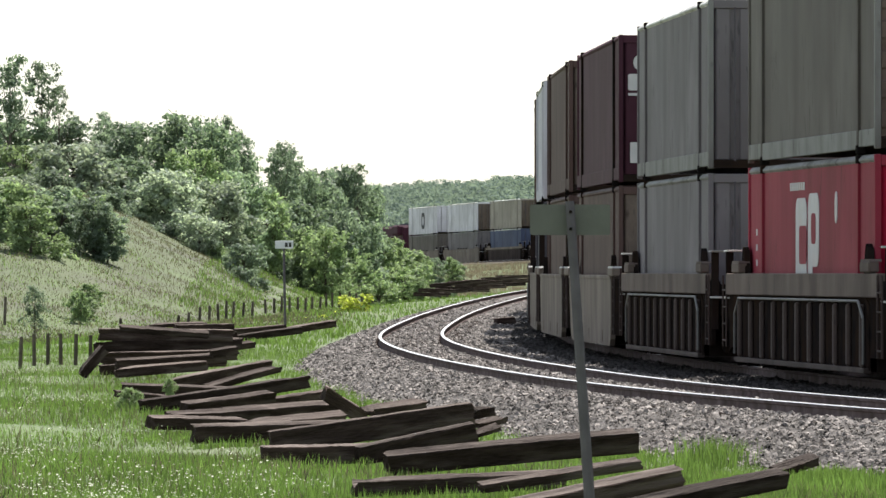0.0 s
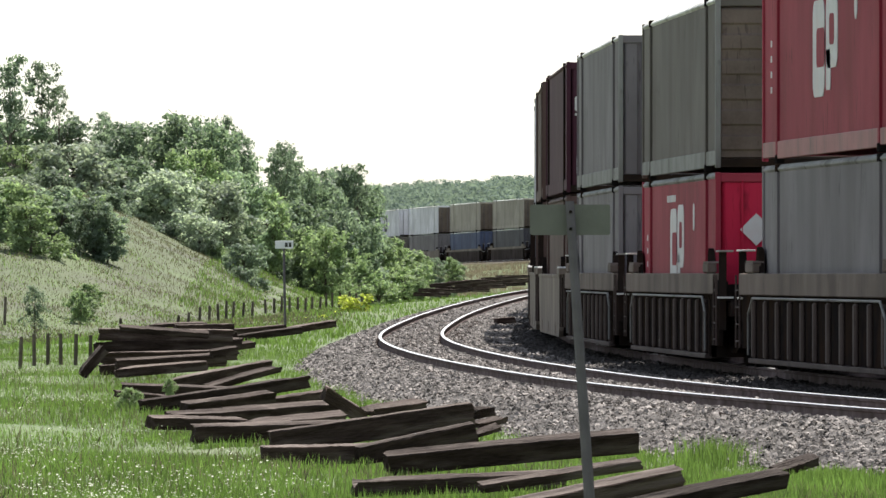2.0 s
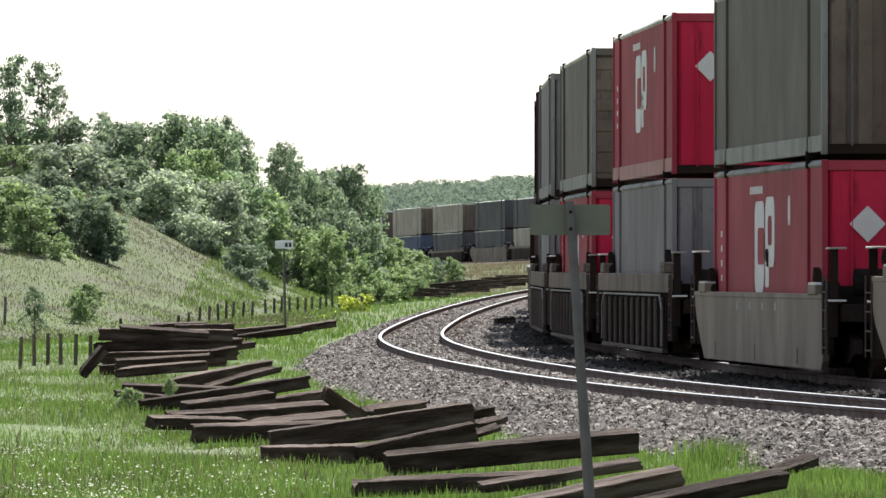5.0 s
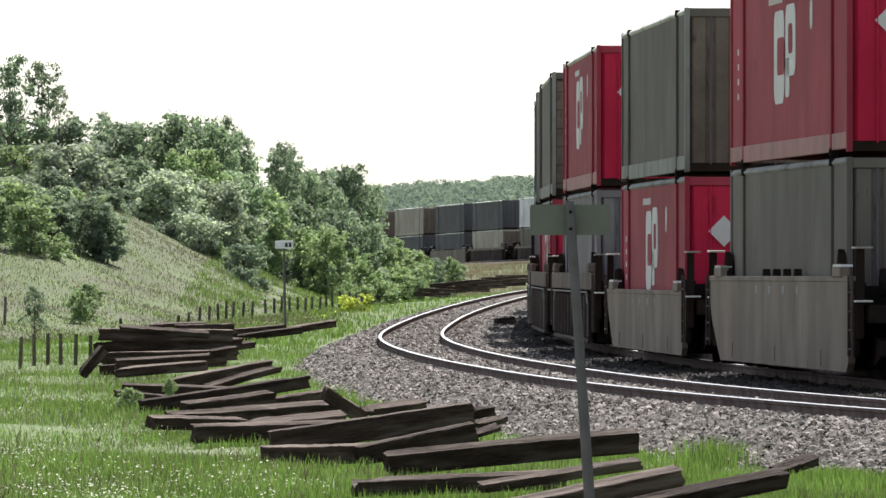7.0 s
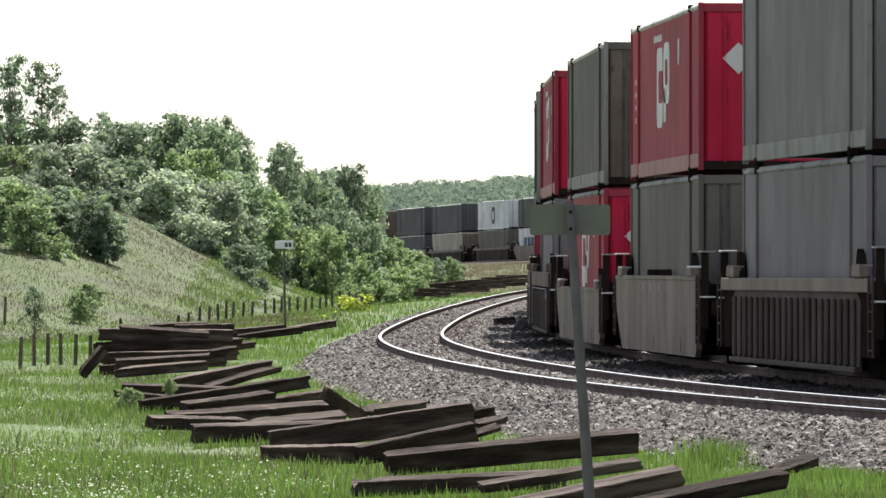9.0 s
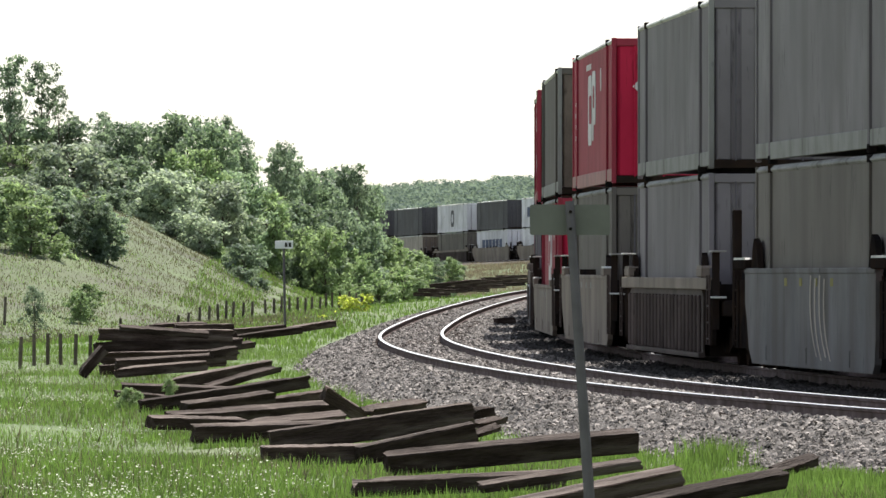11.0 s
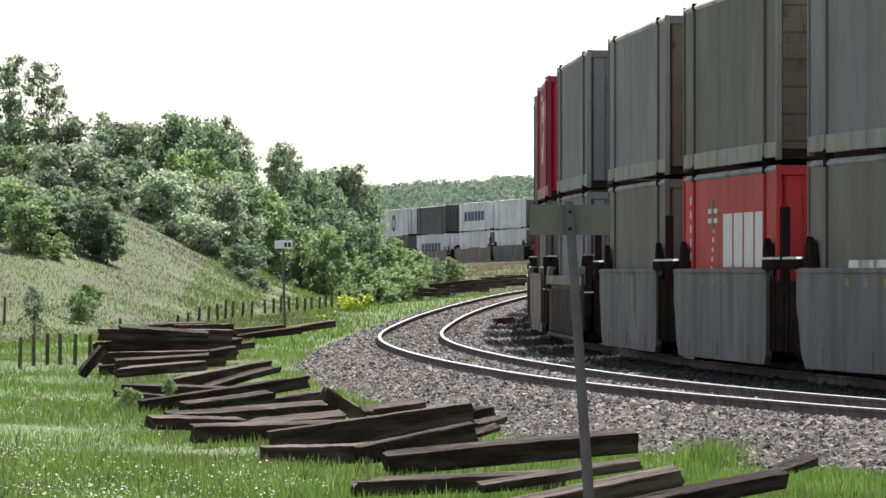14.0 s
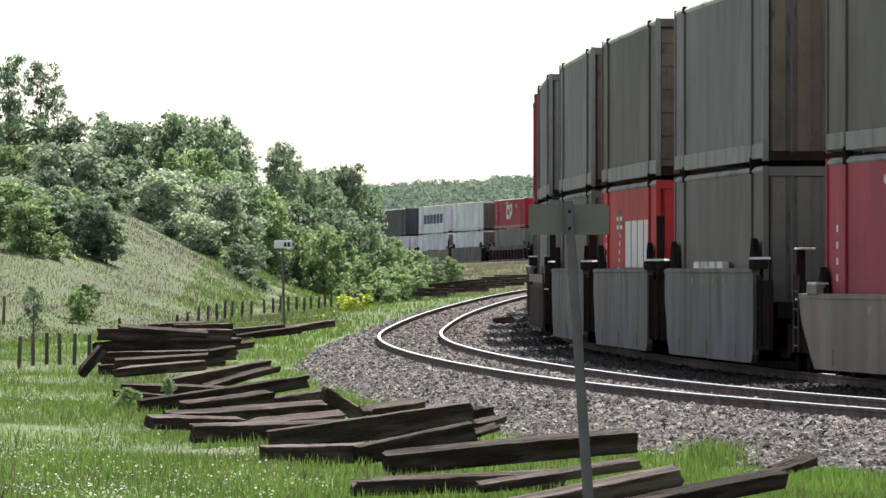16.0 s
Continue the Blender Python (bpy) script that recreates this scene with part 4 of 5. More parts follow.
# ---- fence of wooden posts ----
def fence_post(px, top, foot, d):
    h = (foot - top) * d / F
    bm = bmesh.new()
    r = 0.085 if d > 250 else 0.048
    cyl(bm, (0, 0, -0.5), (0.02, 0.0, h), r, r * 0.85, n=8)
    ob = link("fence_post", bm, M["post"])
    x = seen_x(px, d)
    ob.location = (x, d, float(ground_z(x, d)))
    ob.rotation_euler = (random.uniform(-.05, .05), random.uniform(-.05, .05), 0)
    tagged(ob, "weathered grey wooden fence post in tall grass", "fence post", group="fence posts")


for px, d in ((35, 191), (60, 193), (84, 194), (107, 195), (133, 196), (159, 197)):
    fence_post(px, 0, 0.72 * F / d, d)
for px, d, h in ((8, 446, 1.46), (213, 450, 0.5), (315, 460, 0.5), (333, 461, 0.61), (353, 466, 0.85), (370, 471, 0.87), (386, 472, 0.98), (400, 474, 1.12), (412, 476, 1.06), (430, 486, 0.93), (446, 490, 0.91), (470, 501, 0.94), (485, 504, 0.96), (498, 507, 1.01), (512, 512, 0.9), (527, 520, 0.86), (540, 522, 0.82), (552, 525, 0.89), (566, 537, 0.88), (577, 554, 1.01), (588, 560, 1.02), (600, 565, 1.17), (618, 565, 1.5), (630, 565, 1.5), (640, 565, 1.5), (652, 565, 1.5)):
    fence_post(px, 0, h * F / d, d)


# ---- signs ----
def mile_sign():
    root = new("mile_sign")
    d = 300
    x = seen_x(502, d)
    z0 = float(ground_z(x, d))
    zt = seen_z(426, d)
    part("post", cyl(bmesh.new(), (0.06, 0, -0.3), (0, 0, zt - z0), 0.045, n=8), M["galv"], root)
    part("plate", boxes((-0.3, 0.34, -0.06, -0.04, zt - z0 - 0.28, zt - z0), bevel=0.008), M["signwhite"], root, "white plate")
    bm = boxes((0.05, 0.14, -0.066, -0.06, zt - z0 - 0.22, zt - z0 - 0.07), (0.18, 0.27, -0.066, -0.06, zt - z0 - 0.22, zt - z0 - 0.07))
    part("marking", bm, M["black"], root)
    root.location = (x, d, z0)
    tagged(root, "small white plate on a thin grey post", "railway sign")


mile_sign()


def near_sign():
    root = new("track_sign")
    d = 66
    x0, x1 = seen_x(1008, d), seen_x(1053, d)
    zt, zb = seen_z(356, d), seen_z(960, d)
    xm = seen_x(1009, d)
    bm = bmesh.new()
    cyl(bm, (x1, 0, zb - 0.3), (x0, 0, zt), 0.047, 0.036, n=10)
    part("post", bm, M["galv"], root, "leaning grey steel post")
    bm = bmesh.new()
    xa, xb = seen_x(938, d), seen_x(1080, d)
    rounded_bar(bm, xa, xb, seen_z(416, d), seen_z(362, d), 0.045, 0.012, r=0.02)
    part("board", bm, M["signback"], root, "blank grey-green back of the board")
    for z in (375, 405):
        part("bolt", cyl(bmesh.new(), (x0 + 0.008, -0.06, seen_z(z, d)), (x0 + 0.008, 0.06, seen_z(z, d)), 0.014, n=6), M["dark"], root)
    root.location = (0, d, 0)
    tagged(root, "trackside sign seen from behind on leaning post", "railway sign")


near_sign()


# ---- trees and bushes ----
def crown_mesh(name, material, seed, lobes, leaves, leaf, spread=0.42, low=0.12, gap=0.0):
    """A crown one metre high: many small leaf sprays on uneven lobes."""
    rg = np.random.default_rng(seed)
    cs, rs = [], []
    for i in range(lobes):                       # boughs, each carrying several sprays of leaves
        h = low + (0.92 - low) * (i + rg.uniform(0, 1)) / lobes
        wide = spread * (0.35 + 0.65 * math.sin(math.pi * min(1, max(0.08, (1.06 - h) * 0.85)))) * rg.uniform(0.3, 1.0)
        a = 2.4 * i + rg.uniform(-0.6, 0.6)
        for j in range(4):
            r = rg.uniform(0.04, 0.10) * (1 - 0.3 * gap)
            c = np.array([wide * math.cos(a), wide * math.sin(a), h]) * np.array([1 - 0.1 * j, 1 - 0.1 * j, 1]) + rg.normal(size=3) * np.array([0.06, 0.06, 0.05])
            c[2] = min(max(c[2], low * 0.6), 1 - r * 0.7)
            cs.append(c)
            rs.append(r)
    cs, rs = np.array(cs), np.array(rs)
    k = rg.choice(len(rs), leaves, p=rs**2 / (rs**2).sum())
    dirs = rg.normal(size=(leaves, 3))
    dirs /= np.linalg.norm(dirs, axis=1)[:, None]
    rad = rs[k] * rg.uniform(0.3, 1.25, leaves)
    p = cs[k] + dirs * rad[:, None] * np.array([1.15, 1.15, 0.75])
    nrm = dirs * 0.6 + rg.normal(size=(leaves, 3)) * 0.55 + np.array([0, 0, 0.45])
    nrm /= np.linalg.norm(nrm, axis=1)[:, None]
    t = np.cross(nrm, rg.normal(size=(leaves, 3)))
    t /= np.linalg.norm(t, axis=1)[:, None]
    b = np.cross(nrm, t)
    s = leaf * rg.uniform(0.55, 1.35, leaves)[:, None]
    v = np.stack([p - t * s, p + b * s * 0.55 + nrm * s * 0.15, p + t * s, p - b * s * 0.55 + nrm * s * 0.15], 1).reshape(-1, 3)
    me = bpy.data.meshes.new(name)
    me.vertices.add(len(v))
    me.vertices.foreach_set("co", v.ravel())
    me.loops.add(len(v))
    me.loops.foreach_set("vertex_index", np.arange(len(v)))
    me.polygons.add(leaves)
    me.polygons.foreach_set("loop_start", np.arange(0, len(v), 4))
    me.polygons.foreach_set("loop_total", np.full(leaves, 4))
    me.update(calc_edges=True)
    me.materials.append(material)
    return me, cs


def trunk_mesh(cs, seed, thick=0.022):
    rnd = random.Random(seed)
    bm = bmesh.new()
    pts = [Vector((0, 0, -0.06)), Vector((rnd.uniform(-.02, .02), rnd.uniform(-.02, .02), 0.25)), Vector((rnd.uniform(-.04, .04), rnd.uniform(-.04, .04), 0.55)), Vector((0, 0, 0.82))]
    rr = [thick, thick * 0.8, thick * 0.5, thick * 0.15]
    for i in range(3):
        cyl(bm, pts[i], pts[i + 1], rr[i], rr[i + 1], n=7, cap=False)
    for c in cs[:: max(1, len(cs) // 20)]:
        h = max(0.12, c[2] * 0.6)
        a = Vector((0, 0, h))
        b = Vector(c)
        mid = (a + b) / 2 + Vector((0, 0, -0.02))
        cyl(bm, a, mid, thick * 0.4, thick * 0.28, n=5, cap=False)
        cyl(bm, mid, b, thick * 0.28, thick * 0.08, n=5, cap=False)
    me = bpy.data.meshes.new("trunk")
    bm.to_mesh(me)
    bm.free()
    me.materials.append(M["bark"])
    return me


SORTS = {}
for i, (key, m, lobes, leaves, leaf, spread, low) in enumerate((
        ("round", "leaf_mid", 38, 5200, 0.027, 0.44, 0.10), ("dark", "leaf_dark", 36, 5200, 0.027, 0.44, 0.08), ("silver", "leaf_silver", 38, 5200, 0.027, 0.46, 0.08),
        ("bright", "leaf_bright", 34, 4800, 0.028, 0.44, 0.06), ("airy", "leaf_dark", 22, 2300, 0.026, 0.40, 0.12), ("tall", "leaf_mid", 36, 5000, 0.026, 0.32, 0.08),
        ("yellow", "leaf_yellow", 24, 2200, 0.042, 0.55, 0.1), ("bush", "leaf_bright", 28, 4200, 0.030, 0.5, 0.05), ("darkbush", "leaf_dark", 28, 4600, 0.028, 0.46, 0.04))):
    vs = []
    for j in range(3):
        me, cs = crown_mesh("crown", M[m], 100 + 10 * i + j, lobes, leaves, leaf, spread, low, 0.45 if key == "airy" else 0.0)
        vs.append((me, trunk_mesh(cs, i * 7 + j)))
    SORTS[key] = vs
WORDS = {"round": "leafy green deciduous tree on the hillside", "dark": "dark green leafy tree in the wood", "silver": "silvery green broad willow-like tree", "bright": "bright green leafy young tree",
         "airy": "thin-crowned tree with sky between its boughs", "tall": "slender green poplar-like tree", "yellow": "low yellow-green flowering bush", "bush": "bright green bush in the grass", "darkbush": "dark green dense shrub in grass"}
_count = itertools.count()


def tree(sort, px, top, width, d, foot=None):
    """A tree on the ground in the bearing px, its top and breadth as seen from the eye."""
    i = next(_count)
    x = seen_x(px, d)
    z0 = float(ground_z(x, d)) if foot is None else seen_z(foot, d)
    h = seen_z(top, d) - z0
    w = width * d / F
    me, tr = SORTS[sort][i % 3]
    spread = 0.95
    shrub = sort in ("bush", "darkbush", "yellow")
    root = new("bush" if shrub else "tree")
    for name, data in (("trunk", tr), ("crown", me)):
        ob = new(name, data)
        ob.parent = root
        ws = w / spread
        hz = max(0.85 * ws, min(h, 1.25 * ws))
        ob.scale = (ws, ws, hz if name == "crown" else h)
        ob.location.z = h - hz if name == "crown" else 0
        ob.rotation_euler = (0, 0, 2.4 * i)
    root.location = (x, d, z0)
    tagged(root, WORDS[sort], "bush" if shrub else "tree", group="bushes" if shrub else "trees on the slope")


for row in (
        ("airy", 18, 98, 120, 590), ("airy", 75, 108, 90, 600), ("airy", -40, 110, 110, 600), ("airy", 104, 150, 50, 605), ("round", 30, 205, 170, 600), ("dark", 120, 205, 130, 610), ("airy", 182, 198, 70, 620),
        ("dark", 205, 215, 120, 615), ("round", 260, 212, 120, 620), ("round", 325, 198, 150, 615), ("airy", 395, 205, 100, 620), ("round", 372, 212, 130, 612), ("airy", 432, 235, 60, 620), ("round", 430, 270, 100, 625), ("airy", 497, 248, 80, 640), ("dark", 500, 262, 80, 645),
        ("dark", 560, 298, 110, 660), ("dark", 610, 292, 110, 670), ("airy", 632, 290, 70, 668), ("tall", 655, 325, 80, 690), ("round", 530, 300, 120, 655), ("dark", 575, 320, 140, 662), ("round", 640, 340, 110, 680),
        ("silver", 130, 250, 190, 575), ("bright", 45, 255, 160, 580), ("round", 215, 275, 140, 578), ("silver", 300, 300, 170, 570), ("bright", 345, 262, 130, 580), ("dark", 250, 320, 130, 572), ("silver", 395, 320, 140, 575), ("round", 420, 300, 130, 585),
        ("bright", 470, 330, 130, 600), ("round", 520, 350, 140, 610), ("dark", 480, 370, 120, 605), ("dark", 590, 370, 130, 640), ("bright", 560, 400, 110, 600), ("round", 640, 390, 120, 655), ("silver", 350, 380, 120, 560), ("dark", 300, 390, 110, 562),
        ("silver", 20, 310, 130, 560), ("dark", 95, 300, 130, 565), ("dark", 190, 330, 120, 562), ("round", -10, 360, 120, 545)):
    tree(*row)
for row in (
        ("bush", 15, 318, 150, 500), ("darkbush", 85, 330, 150, 505), ("bush", 140, 335, 140, 508), ("darkbush", 190, 372, 90, 500), ("bush", 55, 345, 130, 492), ("bush", 25, 330, 150, 503), ("bush", 40, 395, 110, 497), ("darkbush", 70, 375, 110, 503), ("darkbush", 110, 352, 140, 503), ("darkbush", 165, 345, 105, 500), ("bush", 95, 415, 100, 495), ("bush", 150, 502, 70, 455), ("bush", 142, 515, 50, 452), ("darkbush", 432, 432, 95, 545), ("darkbush", 425, 470, 80, 540), ("bush", 382, 425, 60, 560),
        ("bush", 575, 405, 100, 590), ("bush", 690, 425, 120, 690), ("bush", 735, 440, 90, 700), ("bush", 660, 420, 110, 680), ("bush", 620, 440, 110, 640), ("darkbush", 555, 440, 100, 600), ("bush", 715, 470, 110, 660), ("bush", 750, 490, 60, 640), ("darkbush", 770, 455, 45, 720), ("darkbush", 805, 462, 50, 730), ("bush", 800, 455, 40, 725),
        ("yellow", 628, 521, 76, 352), ("yellow", 560, 558, 60, 330), ("bush", 228, 686, 52, 128), ("bush", 300, 668, 30, 130), ("darkbush", 790, 500, 60, 560), ("airy", 62, 505, 62, 335), ("bush", 22, 600, 60, 320), ("darkbush", 480, 480, 70, 600), ("darkbush", 520, 470, 80, 610), ("bush", 600, 480, 100, 620), ("bush", 670, 500, 100, 640)):
    tree(*row)


# ---- wooded far hills ----
def far_woods():
    rg = np.random.default_rng(5)
    vs, n = [], 0
    base, _ = crown_mesh("far_crown", M["leaf_hazy"], 900, 18, 560, 0.036, 0.5, 0.05)
    co = np.empty(len(base.vertices) * 3)
    base.vertices.foreach_get("co", co)
    co = co.reshape(-1, 3)
    for k in range(560):
        y = rg.uniform(1250, 2500)
        px = rg.uniform(560, 1700) if k % 3 else rg.uniform(620, 960)
        x = seen_x(px, y)
        h = rg.uniform(7, 12)
        z = float(ground_z(x, y)) - 1.0
        top = float(np.interp(px, (560, 660, 720, 750, 800, 850, 900, 940, 1065, 1700), (324, 322, 318, 312, 310, 312, 303, 306, 302, 298)))
        z = min(z, seen_z(top + rg.uniform(0, 7), y) - h)
        a = rg.uniform(0, 6.28)
        R = np.array([[math.cos(a), -math.sin(a), 0], [math.sin(a), math.cos(a), 0], [0, 0, 1]])
        vs.append((co @ R.T) * np.array([h * 1.1, h * 1.1, h]) + np.array([x, y, z]))
    v = np.concatenate(vs)
    q = len(v) // 4
    ob = mesh_from("far_woods", v.tolist(), np.arange(len(v)).reshape(q, 4).tolist(), M["leaf_hazy"])
    bpy.data.meshes.remove(base)
    tagged(ob, "distant wooded hills in hazy green", "woods", kind="stuff")


far_woods()


# ---- loose ballast stones, grass, seed heads ----
def place(u, y):
    """World x and y of a point u metres right of the empty track's centre."""
    m = at_y(TM, y)
    c = 1 / np.sqrt(1 + m * m)
    return near_x(y) + u * c, y - u * m * c


def soup(name, v, k, material, label, category):
    """Loose faces of k corners each as one object."""
    n = len(v) // k
    me = bpy.data.meshes.new(name)
    me.vertices.add(len(v))
    me.vertices.foreach_set("co", np.ascontiguousarray(v, np.float32).ravel())
    me.loops.add(n * k)
    me.loops.foreach_set("vertex_index", np.arange(n * k))
    me.polygons.add(n)
    me.polygons.foreach_set("loop_start", np.arange(0, n * k, k))
    me.polygons.foreach_set("loop_total", np.full(n, k))
    me.update(calc_edges=True)
    me.materials.append(material)
    return tagged(new(name, me), label, category, kind="stuff")


def deep(rg, n, y0, y1):
    """Distances spread evenly over the view of a flat ground."""
    q = rg.uniform(0, 1, n)
    return 1 / (1 / y0 + q * (1 / y1 - 1 / y0))


def stones():
    rg = np.random.default_rng(11)
    n = 84000
    y = deep(rg, n, 86, 360)
    o = at_y(TOFF, y)
    u = np.where(rg.uniform(0, 1, n) < 0.05, -2.9 - np.abs(rg.normal(size=n)) * 0.35, rg.uniform(-2.95, 0.85, n)) + np.where(rg.uniform(0, 1, n) < 0.42, 3.75, 0)
    prof = np.array(bed_profile(150))
    h = np.interp(u, prof[:, 0], prof[:, 1])
    x, yy = place(u, y)
    z = at_y(TZ, y) + h + rg.uniform(-0.01, 0.04, n)
    keep = (np.abs(np.abs(u) - 0.7525) > 0.12)
    x, yy, z, n = x[keep], yy[keep], z[keep], int(keep.sum())
    r = (0.016 + 0.034 * rg.uniform(0, 1, n) ** 1.6) * (1 + (yy - 90) / 900)
    base = np.array([(1, 0, 0), (-1, 0, 0), (0, 1, 0), (0, -1, 0), (0, 0, 0.8), (0, 0, -0.6), (0.65, 0.65, 0.35), (-0.6, 0.6, 0.4), (0.6, -0.62, 0.38), (-0.62, -0.6, 0.4)], float)
    p = base[None] * rg.uniform(0.7, 1.25, (n, 10, 1)) * r[:, None, None] + rg.normal(size=(n, 10, 3)) * 0.16 * r[:, None, None]
    a = rg.uniform(0, 6.28, n)
    c, s = np.cos(a)[:, None], np.sin(a)[:, None]
    p = np.stack([p[..., 0] * c - p[..., 1] * s, p[..., 0] * s + p[..., 1] * c, p[..., 2]], -1)
    p += np.stack([x, yy, z], -1)[:, None]
    tri = np.array([(4, 0, 6), (4, 6, 2), (4, 2, 7), (4, 7, 1), (4, 1, 9), (4, 9, 3), (4, 3, 8), (4, 8, 0)])
    f = (np.arange(n) * 10)[:, None, None] + tri[None]
    me = bpy.data.meshes.new("ballast_stones")
    me.from_pydata(p.reshape(-1, 3), [], f.reshape(-1, 3))
    me.materials.append(M["stone"])
    # stones beside and under the train take the colour darkened for its shade
    me.materials.append(M["train_shade_stone"])
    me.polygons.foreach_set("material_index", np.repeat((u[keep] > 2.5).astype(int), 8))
    tagged(new("ballast_stones", me), "loose crushed grey ballast stones", "stones", kind="stuff")


stones()


def blades(name, x, y, z, h, w, rg, material, label, lean=0.35):
    n = len(x)
    a = rg.uniform(0, 6.28, n)
    dx, dy = np.cos(a) * w / 2, np.sin(a) * w / 2
    b = rg.uniform(0, 6.28, n)
    k = rg.uniform(0, lean, n) * h
    root = np.stack([x, y, z - 0.03], -1)
    d = np.stack([dx, dy, np.zeros(n)], -1)
    bend = np.stack([np.cos(b) * k, np.sin(b) * k, h], -1)
    mid = root + bend * np.array([0.4, 0.4, 0.6])
    v = np.stack([root - d, root + d, mid + d * 0.7, root + bend, mid - d * 0.7], 1).reshape(-1, 3)
    return soup(name, v, 5, material, label, "grass")


def field(rg, n, y0, y1, u0, u1, patch=0.5):
    """Places on the left of the bed, thinned in patches."""
    y = deep(rg, n, y0, y1)
    u = rg.uniform(u0, u1, n)
    x, yy = place(u, y)
    m = np.sin(x * 1.3 + yy * 0.21) + np.sin(x * 0.5 - yy * 0.37) + np.sin(yy * 0.09 + 1)
    keep = rg.uniform(-2.2, 2.2, n) < m + 1.6 - patch
    return x[keep], yy[keep], m[keep]


def meadow():
    rg = np.random.default_rng(21)
    x, y, m = field(rg, 215000, 70, 230, -13, -2.45, -3.0)
    z = ground_z(x, y)
    blades("green_grass", x, y, z, rg.uniform(0.05, 0.16, len(x)) * (1 + 0.25 * m), rg.uniform(0.008, 0.018, len(x)), rg, M["grass"], "fresh green meadow grass beside the ballast")
    x, y, m = field(rg, 42000, 70, 260, -14, -4.2, 0.9)
    blades("dry_grass", x, y, ground_z(x, y), rg.uniform(0.06, 0.22, len(x)), rg.uniform(0.008, 0.016, len(x)), rg, M["grass_dry"], "pale dry grass stems in the meadow", 0.5)
    x, y, m = field(rg, 60000, 230, 640, -30, -2.9, 0.3)
    blades("far_grass", x, y, ground_z(x, y), rg.uniform(0.1, 0.26, len(x)), rg.uniform(0.025, 0.05, len(x)), rg, M["grass"], "rough green grass along the fence")
    n = 85000
    y = rg.uniform(300, 600, n)
    x = (rg.uniform(-31, -7, n) + rg.normal(size=n) * 1.3) * y / 500
    blades("hill_grass", x, y, ground_z(x, y), rg.uniform(0.06, 0.24, n), rg.uniform(0.02, 0.06, n), rg, M["grass_dry"], "tall dry grass over the hillside", 0.8)
    n = 60000
    y = rg.uniform(300, 600, n)
    x = (rg.uniform(-31, -7, n) + rg.normal(size=n) * 1.3) * y / 500
    g = np.sin(x * 0.9 + y * 0.05) + np.sin(x * 0.37 - y * 0.083 + 1) + np.sin(y * 0.031) + 1.4 - step(430, 560, y) * 2.4
    k = rg.uniform(-1.5, 2.5, n) < g
    x, y = x[k], y[k]
    n = len(x)
    blades("hill_green", x, y, ground_z(x, y), rg.uniform(0.05, 0.2, n), rg.uniform(0.02, 0.06, n), rg, M["grass"], "green grass among the dry hillside stems", 0.8)
    n = 30000
    y = rg.uniform(540, 800, n)
    x = seen_x(rg.uniform(745, 960, n), y)
    blades("bank_grass", x, y, ground_z(x, y), rg.uniform(0.12, 0.4, n), rg.uniform(0.03, 0.06, n), rg, M["bank"], "tan dry grass on the far bank", 0.5)
    n = 26000
    y = rg.uniform(480, 720, n)
    x = rg.uniform(-15, -0.5, n)
    blades("verge_grass", x, y, ground_z(x, y), rg.uniform(0.12, 0.35, n), rg.uniform(0.03, 0.07, n), rg, M["grass"], "rough green grass below the wood", 0.6)
    # fresh tufts at the foot of the ballast and round the ties
    tx, ty, th = [], [], []
    for px, py, spread, high in ((1265, 815, 60, 0.36), (1300, 805, 40, 0.34), (1215, 830, 50, 0.2), (1450, 850, 70, 0.22), (1520, 860, 60, 0.25), (590, 660, 50, 0.22), (620, 690, 40, 0.2), (900, 850, 120, 0.16),
                                 (560, 800, 90, 0.17), (700, 790, 90, 0.15), (1100, 810, 60, 0.2), (1350, 870, 90, 0.2), (450, 720, 60, 0.15), (470, 610, 40, 0.22)):
        d = (EYE_H + 0.62) * F / (py - 480)
        k = int(spread * 9)
        tx.append(seen_x(px, d) + rg.normal(size=k) * spread * d / F * 0.5)
        ty.append(d + rg.normal(size=k) * 1.6)
        th.append(rg.uniform(0.45, 1.0, k) * high)
    for xl, xr, yl, yr, d, *_ in LYING:          # grass grown up against the lying ties
        k = int((xr - xl) * 2.2)
        f = rg.uniform(0, 1, k)
        dd = min(d, 2.1 * F / (max(yl, yr) - 480)) - rg.uniform(0.25, 1.0, k)
        tx.append((xl + f * (xr - xl) - 784) * dd / F)
        ty.append(dd)
        th.append(rg.uniform(0.04, 0.15, k) + 0.1 * rg.uniform(0, 1, k) ** 4 + (0.04 if yl > 850 else 0))
    x, y, h = map(np.concatenate, (tx, ty, th))
    blades("grass_tufts", x, y, ground_z(x, y), h, rg.uniform(0.010, 0.02, len(x)), rg, M["grass"], "tall fresh green grass tufts by the ties")
    # seed heads
    x, y, m = field(rg, 30000, 72, 190, -13, -5.0, 1.7)
    k = (x < np.interp(y, [72, 85, 104, 150, 190], [0.3, -1.6, -3.2, -6.6, -8.8])) & (np.sin(x * 2.1 + y * 0.33) + np.sin(x * 0.8 - y * 0.19) > -0.3)
    x, y, m = x[k], y[k], m[k]
    n = len(x)
    z = ground_z(x, y) + rg.uniform(0.05, 0.2, n)
    s = 0.003 + 0.008 * rg.uniform(0, 1, n) ** 3
    c = np.stack([x, y, z], -1)
    o = np.array([(-1, -0.9, -0.5), (1, -0.9, -0.5), (1, 0.9, 0.5), (-1, 0.9, 0.5)], float)
    v = (c[:, None] + o[None] * s[:, None, None] + rg.normal(size=(n, 4, 3)) * 0.002).reshape(-1, 3)
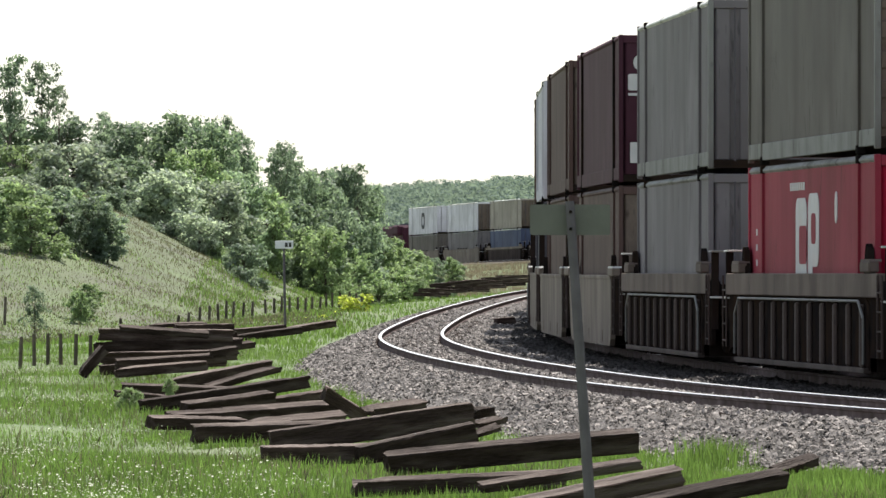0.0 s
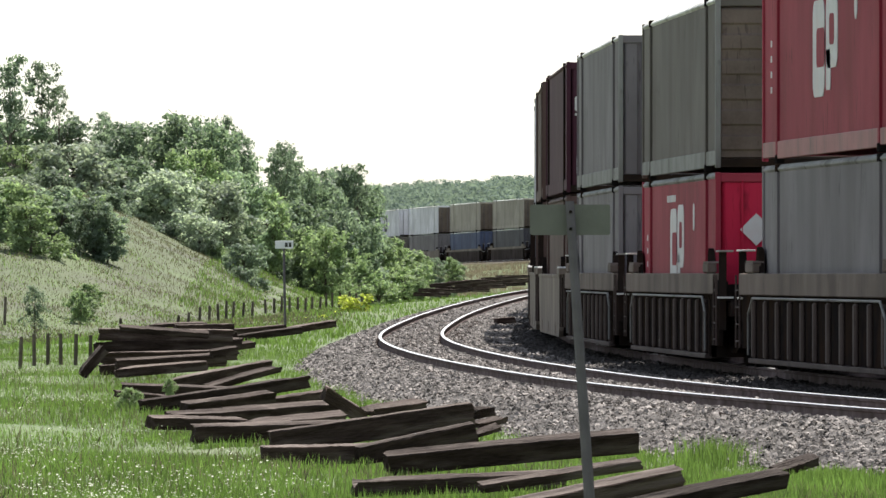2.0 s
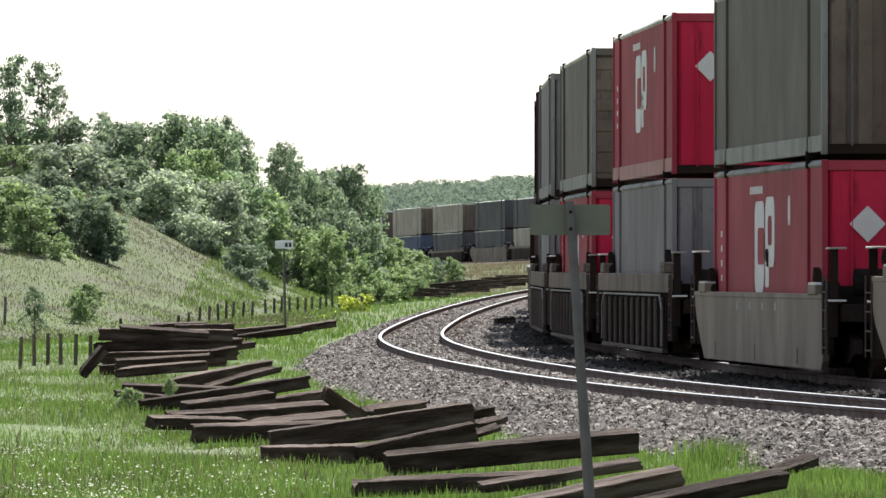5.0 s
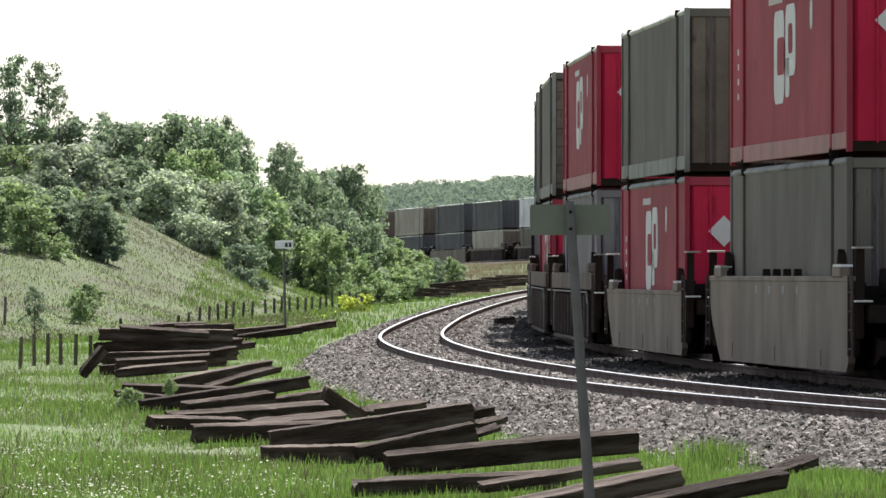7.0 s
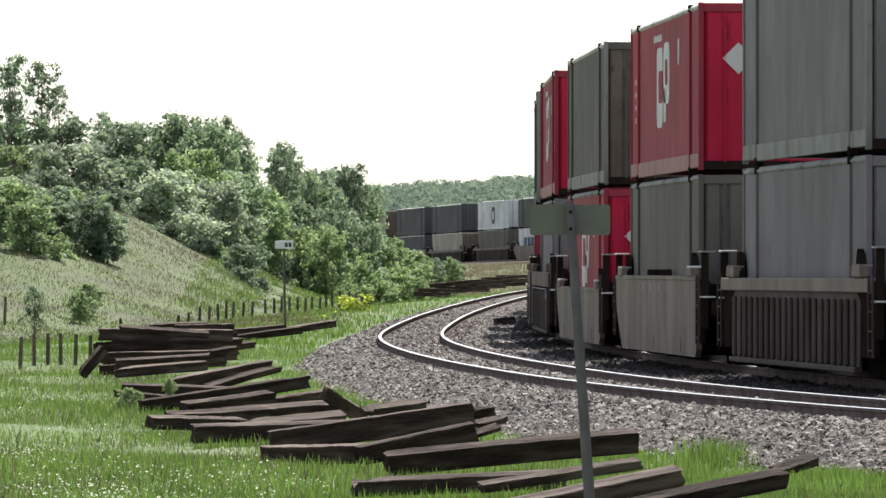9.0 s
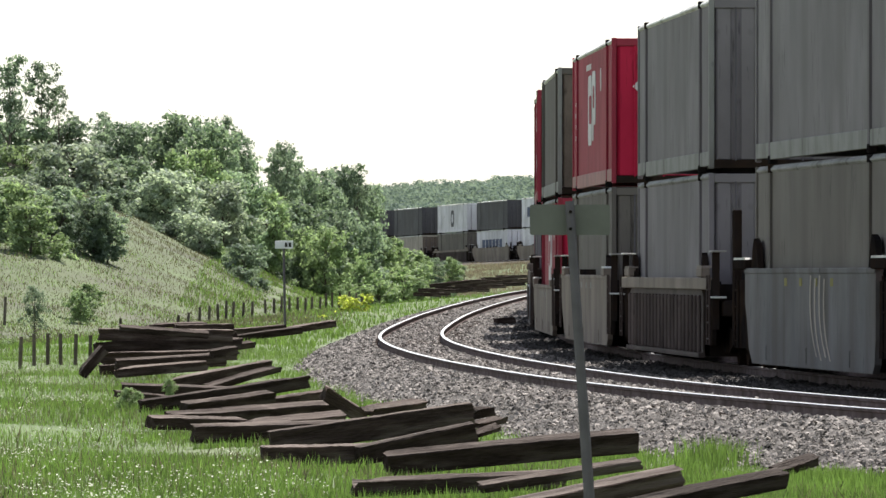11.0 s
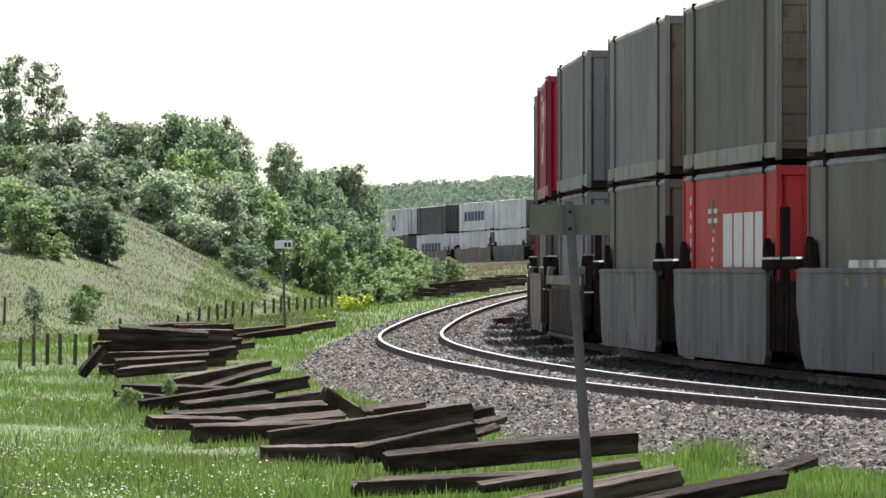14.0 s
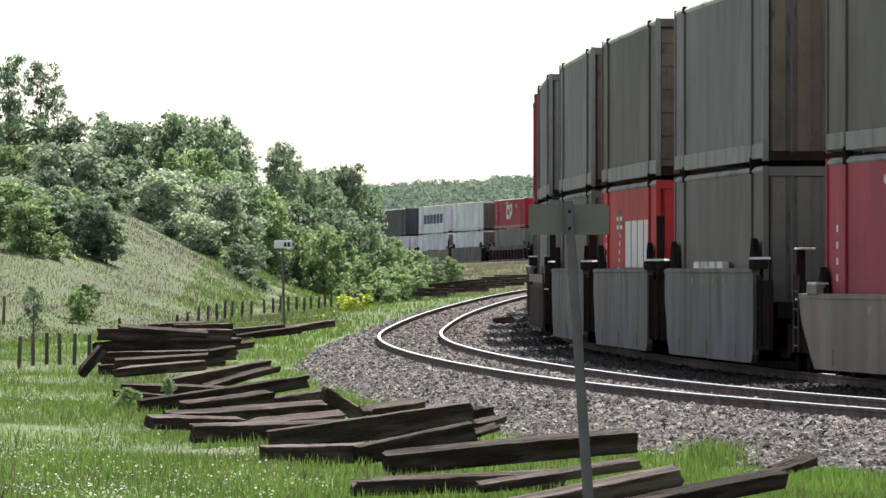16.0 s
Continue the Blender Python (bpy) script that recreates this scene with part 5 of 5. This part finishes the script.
    soup("seed_heads", v, 4, M["flower"], "small white flower heads in the grass", "flowers")


meadow()


# ---- motion of the train ----
def motions():
    for thing, s8, h in RIDERS:
        rows = []
        for k in range(33):
            t = 0.5 * k
            s = s8 + SPEED * (t - 8) + GAIN * (t - 8) ** 2
            a, b = on_track(s + 8), on_track(s - 8)
            u = (a - b).normalized()
            left = Vector((-u.y, u.x, 0)).normalized()
            up = u.cross(left)
            m = Matrix((u, left, up)).transposed().to_4x4()
            m.translation = (a + b) / 2 + up * h
            rows.append((t, m))
        walk(thing, rows)
        if -80 < s8 < 215:
            for w in thing.children:
                if w.name.startswith("wheelset"):
                    spin = []
                    for k in range(481):
                        t = k / 30
                        s = SPEED * (t - 8) + GAIN * (t - 8) ** 2
                        spin.append((t, Matrix.Translation(w.location) @ Matrix.Rotation(s / 0.42, 4, "Y")))
                    walk(w, spin)


motions()
